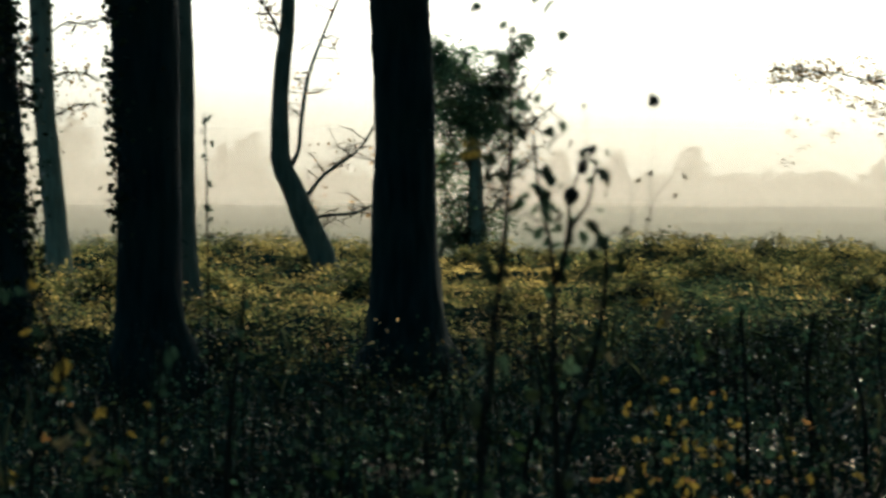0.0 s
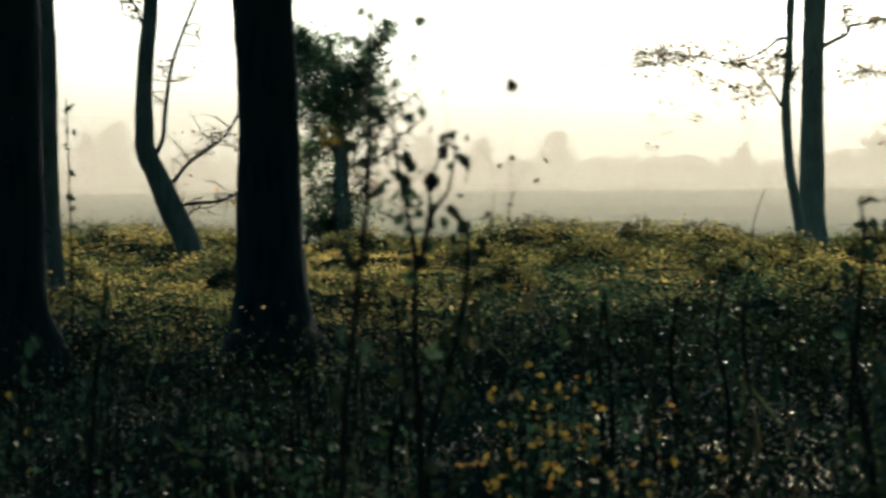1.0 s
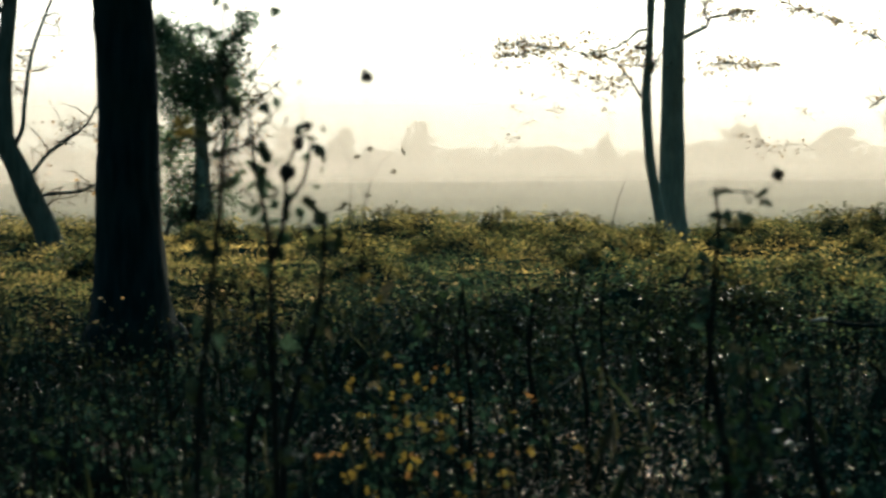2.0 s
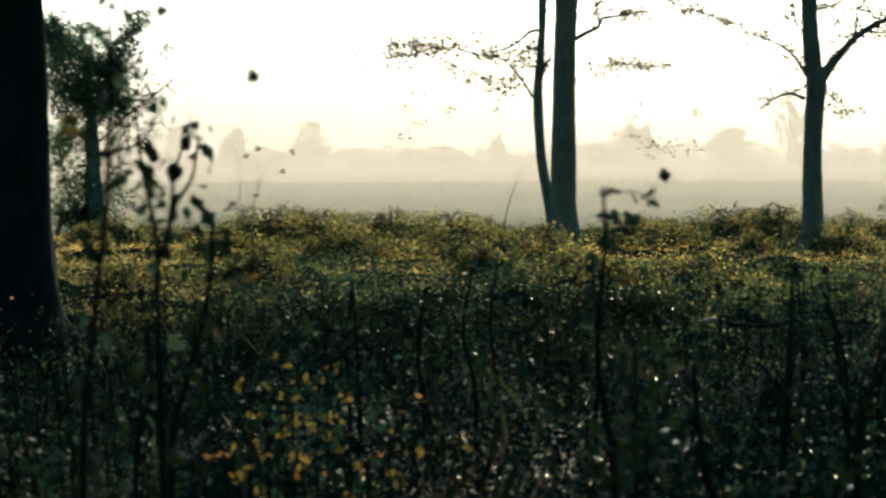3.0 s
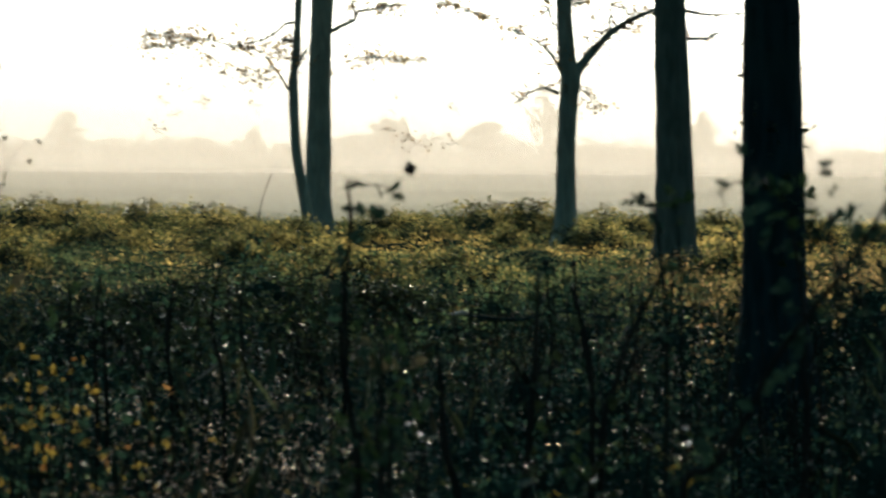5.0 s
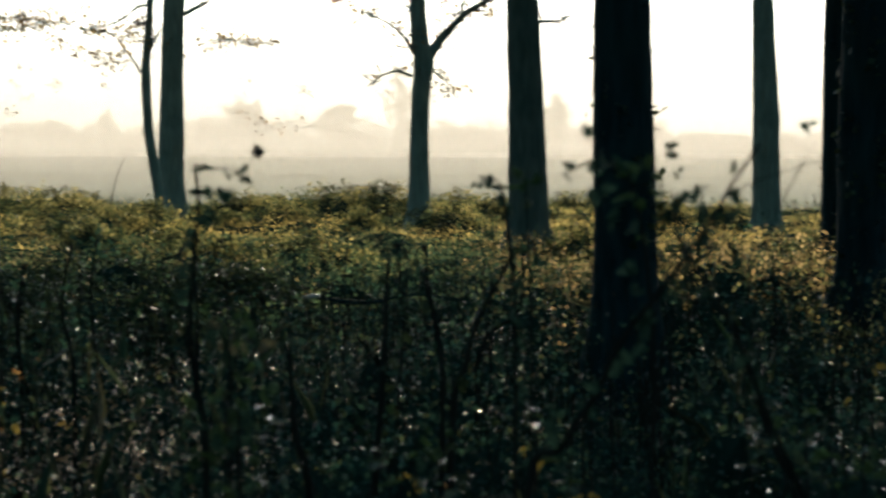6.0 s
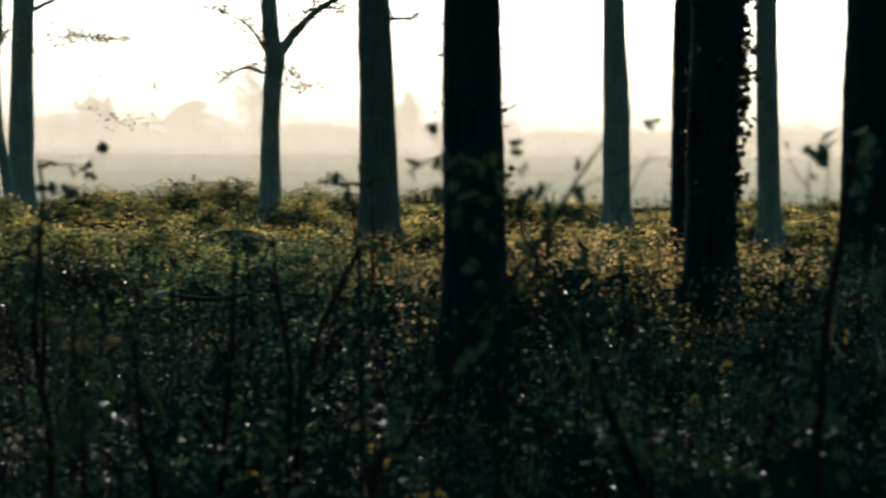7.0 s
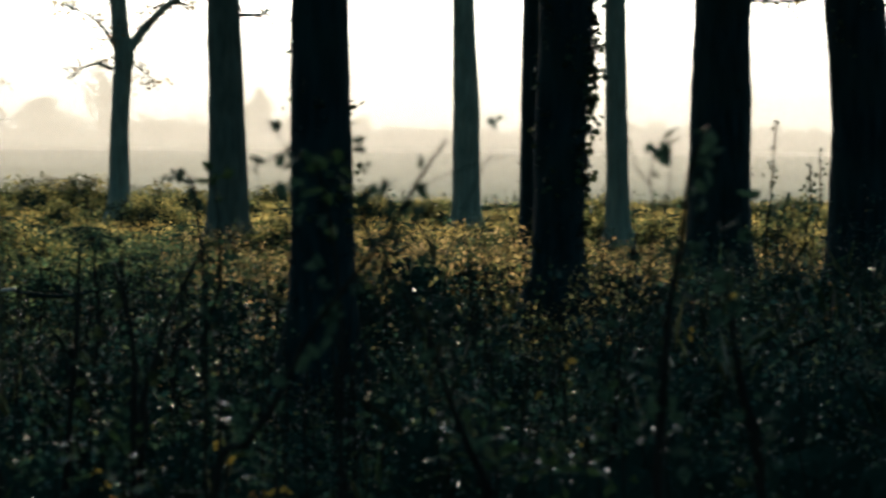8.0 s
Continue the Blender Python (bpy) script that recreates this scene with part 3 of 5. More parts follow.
# ---- trees ----
def build_tree(name, place, profile, label, height=18.0, crown=5000, bark_mat=BARK, seed=1, group="trees at the meadow's edge", ribs=5, limbs=9, blade=0.28):
    """profile: (height, sideways, radius) stations of the lower trunk, from the ground up; above them it goes on, with limbs and a thin autumn crown."""
    x, y = place
    rng = np.random.default_rng(seed)
    tree = thing(name, (x, y, 0), label, "tree", group)
    across = Vector((y, -x, 0)).normalized()
    z0, s0, r0 = profile[0]
    drift = (profile[1][1] - s0) / max(profile[1][0] - z0, 0.1)
    rows = [(-0.15, s0 - drift * (z0 + 0.15), r0 * 1.12)] + list(profile)
    z1, s1, r1 = rows[-1]
    slope = (s1 - rows[-2][1]) / max(z1 - rows[-2][0], 0.1) * 0.5
    for k in (0.03, 0.09, 0.2, 0.42, 0.68, 1.0):
        z = z1 + (height - z1) * k
        rows.append((z, s1 + slope * (z - z1) * (1 - 0.4 * k) + 0.35 * k * math.sin(seed + 3 * k), r1 * (1 - 0.82 * k)))
    path = resample([(across.x * s, across.y * s, z, r) for z, s, r in rows], 0.07)
    path = [q for i, q in enumerate(path) if q[2] < 6 or i % 5 == 0 or i == len(path) - 1]
    part("trunk", mesh_of("trunk", *tube(path, 28, 0.10, seed * 1.7, ribs), bark_mat, True), tree)
    low = [q for q in path if 0.5 < q[2] < 6]
    bits = []
    for q in (low[i] for i in rng.integers(0, len(low), 170)):
        a, size = rng.random() * 6.283, 0.015 + 0.05 * rng.random() ** 3
        c, s_ = math.cos(a), math.sin(a)
        bits.append(tube([(q[0] + c * q[3] * 0.9, q[1] + s_ * q[3] * 0.9, q[2], 0.007 + 0.05 * size), (q[0] + c * (q[3] + size), q[1] + s_ * (q[3] + size), q[2] + rng.normal() * 0.03, 0.004)], 4))
    tagged(part("bark_relief", mesh_of("bark_relief", *joined(bits), bark_mat), tree), kind="stuff")
    tips = []
    for k in range(limbs):
        z = height * (0.5 + 0.05 * k)
        p = min(path, key=lambda q: abs(q[2] - z))
        a = 2.4 * k + rng.random()
        reach = (5.0 - 0.4 * k) * (0.8 + 0.4 * rng.random())
        limb = [(*p[:3], p[3] * 0.5), (p[0] + math.cos(a) * reach * 0.5, p[1] + math.sin(a) * reach * 0.5, z + reach * 0.3, p[3] * 0.35), (p[0] + math.cos(a) * reach, p[1] + math.sin(a) * reach, z + reach * 0.5, 0.015)]
        part("limb", mesh_of("limb", *tube(resample(limb, 0.4), 8, 0.05, seed), bark_mat, True), tree)
        tips += limb[1:]
    tips.append(path[-1])
    # crown is added above the view; its leaf count steers the ground's shade
    if crown:
        crown = int(crown * 0.75)
        c = np.array([t[:3] for t in tips])[rng.integers(0, len(tips), crown)] + rng.normal(size=(crown, 3)) * np.array([0.75, 0.75, 0.6])
        c = c[c[:, 2] > height * 0.47]
        part("crown", leaves("crown", c, blade, AUTUMN, rng, 0.2, 0.8), tree, "brown autumn crown")
    return tree, path, across


def ivy_on(tree, path, low, high, n, seed, out=0.06, size=0.07, gap=0.45, turn=None):
    """Ivy leaves in patches on a trunk."""
    rng = np.random.default_rng(seed)
    p = np.array([q for q in path if low <= q[2] <= high])
    k = rng.integers(0, len(p), n)
    w = rng.random(n) * 6.283 if turn is None else turn + rng.normal(size=n) * 0.7
    r = p[k, 3] + np.abs(rng.normal(size=n)) * out
    c = np.stack([p[k, 0] + np.cos(w) * r, p[k, 1] + np.sin(w) * r, p[k, 2] + rng.normal(size=n) * 0.15], 1)
    keep = np.sin(c[:, 2] * 5 + w * 2 + seed) + np.sin(c[:, 2] * 11.3 + w * 3) * 0.7 > gap * 2 - 1.4
    part("ivy", leaves("ivy", c[keep], size, IVY, rng, 0.1, 0.9), tree, "dark green climbing ivy")


BRANCH_OF = {}


def branch(tree, place, points, radius, mat=BARK, end=0.011):
    """A branch through points in the world, as a part of the tree at place."""
    n = len(points)
    path = [(p[0] - place[0], p[1] - place[1], p[2], radius + (end - radius) * i / (n - 1)) for i, p in enumerate(points)]
    path = resample(path, 0.12)
    BRANCH_OF[tuple(path[0])] = part("branch", mesh_of("branch", *tube(path, 7, 0.12, 3.0), mat, True), tree)
    return path


def twigs_and_leaves(tree, path, n_twigs, reach, n_leaf, size, mat, seed, droop=0.1, start=0.2, thick=0.014, loose=0.12):
    rng = np.random.default_rng(seed)
    bits, spots = [], []
    for _ in range(n_twigs):
        q = path[int((start + (1 - start) * rng.random()) * (len(path) - 1))]
        w = rng.normal(size=3)
        w[2] = w[2] * 0.6 - droop
        w = w / np.linalg.norm(w) * reach * (0.4 + 0.6 * rng.random())
        a = np.array(q[:3])
        mid = a + w * 0.5 + rng.normal(size=3) * reach * 0.06
        bits.append(tube([(*a, thick), (*mid, thick * 0.8), (*(a + w), thick * 0.45)], 4))
        for u in (0.45, 0.75):
            o = rng.normal(size=3) * reach * 0.22
            bits.append(tube([(*(a + w * u), thick * 0.65), (*(a + w * u + o), thick * 0.4)], 4))
            spots.append(a + w * u + o)
        spots += [a + w * t for t in (0.4, 0.6, 0.8, 1.0)]
    limb = BRANCH_OF[tuple(path[0])]
    tagged(part("twig_spray", mesh_of("twig_spray", *joined(bits), TWIG), limb), kind="stuff")
    if n_leaf:
        s = np.array(spots)
        c = s[rng.integers(0, len(s), n_leaf)] + rng.normal(size=(n_leaf, 3)) * loose
        tagged(part("foliage", leaves("foliage", c, size, mat, rng, 0.2, 0.75), limb, "sparse brown autumn leaves"), kind="stuff")


def leaf_clumps(tree, place, depth, clumps, seed, hang=0.0, size=0.07):
    """Small bunches of withered leaves on hair-thin twigs; clumps: (x, height, leaves)."""
    rng = np.random.default_rng(seed)
    bits, spots = [], []
    for x, z, n in clumps:
        c = np.array([x - place[0], depth - place[1] + rng.normal() * 0.25, z])
        wide = 0.029 * n ** 0.42
        for _ in range(2 + n // 7):
            o = c + rng.normal(size=3) * np.array([2.2, 2.2, 1.1]) * wide
            bits.append(tube([(*(c + rng.normal(size=3) * 0.02), 0.006), (*(0.5 * (c + o) + rng.normal(size=3) * 0.02), 0.005), (*o, 0.007)], 4))
        if hang:
            bits.append(tube([(c[0] + 0.1 * rng.normal(), c[1], z + hang, 0.002), (c[0] + 0.03, c[1], z + hang * 0.4, 0.0015), (*c, 0.0012)], 4))
        spots.append(c + rng.normal(size=(n if hang else int(2.5 * n), 3)) * np.array([1.9, 1.9, 0.95]) * wide)
    spray = tagged(part("twig_spray", mesh_of("twig_spray", *joined(bits), TWIG), tree), kind="stuff")
    tagged(part("foliage", leaves("foliage", np.concatenate(spots), size, WITHERED, rng, 0.2, 0.7, 0.5), spray, "sparse brown autumn leaves"), kind="stuff")


T = [(-6.05, 23.23), [(0.76, 0.000, 0.272), (1.20, 0.005, 0.236), (1.79, -0.024, 0.234), (2.38, -0.071, 0.236), (2.98, -0.115, 0.250)]]
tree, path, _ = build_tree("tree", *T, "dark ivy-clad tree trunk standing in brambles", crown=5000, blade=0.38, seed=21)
ivy_on(tree, path, 0.3, 4.5, 5200, 1, 0.07, 0.05, gap=0.3)

T = [(-14.23, 59.32), [(0.37, 0.000, 0.249), (1.08, -0.019, 0.208), (1.58, -0.068, 0.208), (3.10, -0.211, 0.193), (4.10, -0.264, 0.188), (5.11, -0.303, 0.198)]]
tree, path, _ = build_tree("tree", *T, "slim grey tree leaning slightly at the meadow's edge", crown=2500, seed=22, bark_mat=BARK_HAZED)
ivy_on(tree, path, 2.0, 5.5, 160, 2, 0.05, 0.08)
for s, pts in enumerate(([(-14.32, 59.30, 3.70), (-14.04, 59.37, 3.80), (-13.75, 59.44, 3.78), (-13.36, 59.53, 3.60)], [(-14.33, 59.30, 4.51), (-14.04, 59.37, 4.71), (-13.75, 59.44, 4.66), (-13.31, 59.54, 4.82)],
                         [(-14.29, 59.31, 2.99), (-13.95, 59.39, 3.20), (-13.55, 59.48, 3.25)], [(-14.66, 59.22, 4.00), (-14.87, 59.17, 4.40), (-15.01, 59.13, 4.91)])):
    b = branch(tree, T[0], pts, 0.02, BARK_HAZED)
    twigs_and_leaves(tree, b, 10, 0.35, 46, 0.07, AUTUMN, 30 + s)

T = [(-5.31, 25.15), [(0.35, 0.000, 0.343), (0.52, -0.019, 0.289), (0.78, -0.038, 0.253), (1.38, -0.043, 0.242), (2.23, -0.057, 0.248), (3.08, -0.071, 0.259)]]
tree, path, _ = build_tree("tree", *T, "broad dark tree trunk with ivy up one side", crown=5000, blade=0.38, seed=23)
ivy_on(tree, path, 1.4, 4.2, 900, 3, 0.035, 0.05, 0.2, math.pi)

T = [(-8.51, 42.16), [(0.37, 0.000, 0.247), (1.23, -0.010, 0.201), (2.66, -0.019, 0.176), (4.08, -0.031, 0.161)]]
tree, path, _ = build_tree("tree", *T, "straight dark tree trunk close behind a broader one", crown=8000, seed=24, bark_mat=BARK_HALF_HAZED)

T = [(-9.34, 59.27), [(0.28, 0.000, 0.245), (0.68, -0.120, 0.235), (1.08, -0.319, 0.225), (1.68, -0.578, 0.205), (2.18, -0.802, 0.180), (2.68, -0.826, 0.165), (3.28, -0.826, 0.145), (3.88, -0.786, 0.145), (4.48, -0.716, 0.135), (5.07, -0.685, 0.125)]]
tree, path, _ = build_tree("crooked_tree", *T, "slim crooked tree with a bowed trunk", seed=25, bark_mat=BARK_HALF_HAZED, height=12, crown=1500, ribs=0, limbs=5)
for s, (pts, r) in enumerate((([(-10.06, 59.16, 1.96), (-9.84, 59.19, 2.38), (-9.79, 59.20, 2.88), (-9.67, 59.22, 3.68), (-9.43, 59.26, 4.38), (-9.15, 59.30, 5.08), (-8.98, 59.33, 5.68)], 0.05),
                              ([(-9.82, 59.19, 1.48), (-9.61, 59.23, 1.70), (-9.38, 59.27, 1.98), (-9.03, 59.32, 2.23), (-8.74, 59.36, 2.46), (-8.52, 59.40, 2.83)], 0.045),
                              ([(-9.65, 59.22, 1.12), (-9.45, 59.26, 1.24), (-9.13, 59.30, 1.27), (-8.79, 59.36, 1.31), (-8.52, 59.40, 1.46)], 0.035),
                              ([(-10.09, 59.15, 4.18), (-10.26, 59.12, 4.67), (-10.49, 59.08, 5.07), (-10.61, 59.06, 5.47)], 0.03))):
    b = branch(tree, T[0], pts, r, end=0.02)
    twigs_and_leaves(tree, b, 20, 0.6, 60 if s != 2 else 8, 0.07, AUTUMN, 40 + s, 0.0)

T = [(-3.66, 27.26), [(0.32, 0.000, 0.374), (0.42, -0.005, 0.323), (0.67, -0.014, 0.291), (1.36, -0.016, 0.266), (2.28, -0.014, 0.245), (3.19, -0.064, 0.241)]]
tree, path, _ = build_tree("tree", *T, "stout dark tree trunk flaring into the undergrowth", seed=26)

# the small tree smothered in ivy
T = [(-8.46, 75.53), [(0.37, 0.000, 0.260), (1.20, -0.038, 0.196), (2.21, -0.051, 0.146), (2.97, -0.089, 0.108), (3.73, -0.165, 0.082), (4.74, -0.286, 0.051)]]
tree, path, _ = build_tree("ivy_tree", *T, "small tree smothered in hanging ivy", seed=27, height=4.9, bark_mat=BARK_HAZED, crown=0, ribs=0, limbs=0)
rng = np.random.default_rng(70)
spots, bits = [], []
for (px, py, pz), n, s in (((-9.05, 75.46, 4.11), 900, 0.38), ((-8.55, 75.52, 3.60), 1200, 0.42), ((-9.36, 75.42, 4.61), 500, 0.3), ((-8.22, 75.56, 3.92), 420, 0.24), ((-9.05, 75.46, 3.10), 420, 0.32), ((-8.29, 75.55, 2.97), 420, 0.3),
                           ((-7.94, 75.59, 3.29), 130, 0.2), ((-9.24, 75.44, 2.21), 260, 0.25), ((-9.05, 75.46, 1.45), 240, 0.3), ((-8.92, 75.48, 0.69), 420, 0.3), ((-8.29, 75.55, 0.63), 260, 0.25), ((-8.86, 75.48, 2.34), 240, 0.3), ((-8.04, 75.58, 0.94), 120, 0.3), ((-7.96, 75.5, 4.30), 210, 0.2), ((-7.72, 75.5, 4.66), 130, 0.15), ((-7.42, 75.5, 5.02), 110, 0.14), ((-8.28, 75.5, 4.05), 260, 0.25), ((-9.42, 75.5, 4.82), 200, 0.2)):
    base = np.array([px - T[0][0], py - T[0][1], pz])
    for _ in range(14):
        c = base + rng.normal(size=3) * s * 0.8
        spots.append(c + rng.normal(size=(n // 4, 3)) * s * 0.46)
part("ivy", leaves("ivy", np.concatenate(spots), 0.064, PALED_IVY, rng, 0.2, 0.85), tree, "dense hanging mass of dark ivy")
for pts, r in (([(-8.48, 75.53, 2.21), (-8.04, 75.58, 2.59), (-7.66, 75.61, 2.97), (-6.72, 75.70, 3.66)], 0.03), ([(-8.44, 75.53, 1.83), (-8.04, 75.58, 2.08), (-7.73, 75.61, 2.15), (-7.35, 75.65, 2.34)], 0.02),
               ([(-8.61, 75.51, 2.21), (-8.99, 75.47, 2.84), (-9.30, 75.43, 4.11)], 0.03), ([(-8.42, 75.53, 1.07), (-8.04, 75.58, 1.45), (-7.85, 75.60, 1.96)], 0.02), ([(-8.80, 75.49, 0.56), (-9.11, 75.45, 1.32), (-9.24, 75.44, 2.46)], 0.02),
               ([(-8.42, 75.53, 2.59), (-7.92, 75.59, 3.48), (-7.29, 75.65, 4.49)], 0.02), ([(-9.17, 75.45, 0.44), (-8.86, 75.48, 0.82), (-8.61, 75.51, 1.70)], 0.02), ([(-8.03, 75.5, 3.29), (-7.93, 75.5, 4.05), (-7.74, 75.5, 4.55), (-7.36, 75.5, 5.06)], 0.035), ([(-8.35, 75.5, 2.0), (-8.04, 75.5, 2.41), (-7.40, 75.5, 3.67), (-6.75, 75.5, 4.54)], 0.016),
               ([(-8.40, 75.5, 1.7), (-8.04, 75.5, 2.15), (-7.40, 75.5, 3.03), (-6.89, 75.5, 3.54)], 0.016), ([(-8.42, 75.5, 1.2), (-8.17, 75.5, 1.52), (-7.53, 75.5, 2.28), (-6.89, 75.5, 2.84)], 0.016), ([(-9.33, 75.5, 0.2), (-9.2, 75.5, 0.6), (-8.88, 75.5, 0.83), (-8.56, 75.5, 1.40)], 0.06)):
    b = branch(tree, T[0], pts, r, BARK_HAZED)
    twigs_and_leaves(tree, b, 30, 0.5, 60, 0.06, AUTUMN, int(r * 1000) + len(bits), 0.0, 0.1)
    bits.append(1)

T = [(1.87, 69.98), [(0.32, 0.000, 0.309), (0.61, -0.000, 0.263), (1.07, -0.024, 0.263), (2.82, -0.024, 0.239), (3.99, 0.004, 0.233), (5.15, 0.039, 0.233)]]
tree, path, _ = build_tree("tree", *T, "straight grey tree beside a slimmer one, with leafy side branches", crown=7500, seed=28, bark_mat=BARK_HAZED)
for pts, r in (([(2.07, 70.00, 4.32), (2.32, 70.00, 4.46), (2.56, 70.00, 4.57), (2.65, 70.00, 4.75), (2.85, 70.00, 4.78), (3.14, 70.00, 4.83), (3.43, 70.00, 4.90), (3.67, 70.00, 4.87)], 0.03),
               ([(2.58, 70.00, 4.63), (2.52, 70.00, 4.98), (2.44, 70.00, 5.30)], 0.014),
               ([(3.72, 70.00, 5.30), (4.07, 70.00, 5.10), (4.54, 70.00, 4.90), (4.77, 70.00, 4.83), (5.12, 70.00, 4.71), (5.48, 70.00, 4.60)], 0.012),
               ([(2.38, 70.00, 3.69), (2.67, 70.00, 3.80), (3.02, 70.00, 3.82), (3.38, 70.00, 3.78), (3.78, 70.00, 3.74), (4.08, 70.00, 3.70)], 0.008)):
    b = branch(tree, T[0], pts, r * 1.7, BARK_HAZED, 0.012)
    twigs_and_leaves(tree, b, 14, 0.3, 24, 0.08, WITHERED, 50 + int(r * 1000), 0.1, 0.3, 0.012, 0.1)
leaf_clumps(tree, T[0], 70.0, ((3.14, 4.87, 36), (3.37, 4.81, 36), (3.49, 4.67, 14), (3.02, 4.81, 15), (2.56, 4.92, 12), (2.50, 5.06, 10), (2.38, 4.81, 10)), 150)
leaf_clumps(tree, T[0], 70.0, ((4.07, 5.10, 42), (4.25, 4.92, 12), (4.31, 4.78, 6), (4.60, 4.90, 16), (4.83, 4.81, 26), (5.12, 4.71, 16), (5.45, 4.63, 22), (5.30, 4.71, 8), (4.77, 4.98, 8), (5.36, 5.10, 10), (5.59, 5.04, 8)), 151)
leaf_clumps(tree, T[0], 70.0, ((2.44, 4.01, 10), (2.38, 3.78, 8), (3.02, 3.85, 46), (2.85, 3.82, 14), (2.62, 3.64, 10), (2.85, 3.64, 8), (3.38, 3.78, 16), (3.78, 3.76, 14), (4.02, 3.74, 10)), 152)
leaf_clumps(tree, T[0], 70.0, ((2.59, 4.17, 8), (3.98, 4.34, 6), (3.96, 4.17, 6), (3.72, 4.28, 6), (3.14, 4.17, 8), (2.91, 3.23, 6), (2.21, 3.47, 7), (3.08, 3.06, 4), (3.38, 3.04, 5), (3.43, 3.27, 5), (3.26, 2.71, 5), (3.35, 2.30, 7), (3.59, 2.13, 10), (3.73, 2.18, 8), (3.90, 2.03, 16), (4.14, 2.22, 4), (4.54, 2.01, 8), (4.43, 2.21, 4), (4.64, 2.78, 10), (5.42, 3.85, 5), (5.65, 4.44, 6), (4.48, 4.49, 5)), 153, 1.2)

T = [(1.65, 68.0), [(0.30, 0.000, 0.135), (0.52, -0.068, 0.120), (1.09, -0.182, 0.108), (1.77, -0.290, 0.100), (2.22, -0.335, 0.094), (2.79, -0.369, 0.100), (3.36, -0.369, 0.092), (3.92, -0.313, 0.084), (4.49, -0.290, 0.080), (5.05, -0.274, 0.088), (5.51, -0.228, 0.080)]]
tree, path, _ = build_tree("slim_tree", *T, "slim wavy sapling with long sparse leafy branches", seed=29, height=9, crown=1200, ribs=0, bark_mat=BARK_HAZED, limbs=0)
for pts, r in (([(1.29, 68.00, 4.43), (1.12, 68.00, 4.40), (0.90, 68.00, 4.21), (0.62, 68.00, 4.06), (0.33, 68.00, 4.00), (-0.06, 68.00, 3.92)], 0.02),
               ([(1.18, 68.00, 3.07), (1.05, 68.00, 3.30), (0.84, 68.00, 3.58), (0.62, 68.00, 3.83), (0.39, 68.00, 3.92), (0.16, 68.00, 3.95)], 0.016),
               ([(0.11, 68.00, 3.95), (-0.18, 68.00, 4.01), (-0.46, 68.00, 4.09), (-0.80, 68.00, 4.09), (-1.14, 68.00, 3.98), (-1.48, 68.00, 3.92), (-1.76, 68.00, 3.87)], 0.01),
               ([(-0.91, 68.00, 4.09), (-1.14, 68.00, 4.21), (-1.48, 68.00, 4.17), (-1.68, 68.00, 4.24)], 0.006),
               ([(1.26, 68.00, 3.36), (1.37, 68.00, 3.58), (1.47, 68.00, 3.79), (1.58, 68.00, 3.98)], 0.035),
               ([(1.31, 68.00, 4.09), (1.12, 68.00, 4.09), (0.92, 68.00, 4.10)], 0.01)):
    b = branch(tree, T[0], pts, r * 1.7, BARK_HAZED, 0.012)
    twigs_and_leaves(tree, b, 16, 0.3, 30, 0.08, WITHERED, 60 + int(r * 1000), 0.1, 0.25, 0.012, 0.1)
leaf_clumps(tree, T[0], 68.0, ((-1.59, 3.92, 60), (-1.37, 3.94, 24), (-1.68, 4.24, 8), (-1.46, 4.15, 10), (-1.14, 4.24, 12), (-0.91, 4.09, 30), (-0.74, 4.17, 36), (-0.97, 3.95, 20), (-0.57, 4.06, 15), (-0.74, 4.32, 10), (-0.46, 4.15, 10)), 160)
leaf_clumps(tree, T[0], 68.0, ((-0.57, 3.81, 6), (-0.35, 3.70, 14), (-0.52, 3.56, 8), (-0.14, 3.41, 10), (-0.06, 3.56, 6), (0.24, 4.38, 14), (0.13, 4.26, 8), (0.39, 4.15, 8), (0.22, 3.47, 10), (0.31, 3.36, 8), (0.56, 3.47, 12), (0.50, 3.30, 16), (0.67, 3.22, 16), (0.84, 3.47, 10), (0.90, 3.81, 22), (1.08, 3.88, 20), (0.73, 3.92, 16), (1.15, 4.06, 12), (1.18, 3.70, 14), (0.22, 3.92, 12)), 161)
leaf_clumps(tree, T[0], 68.0, ((-0.10, 3.11, 7), (0.45, 3.04, 6), (0.48, 2.79, 6), (-0.55, 2.88, 8), (-0.50, 2.76, 5), (-1.28, 2.81, 6), (-1.03, 2.59, 6), (-1.46, 2.30, 8), (-0.86, 3.11, 4), (-1.20, 3.19, 4), (0.45, 4.90, 9), (1.01, 4.83, 6)), 163, 1.2)

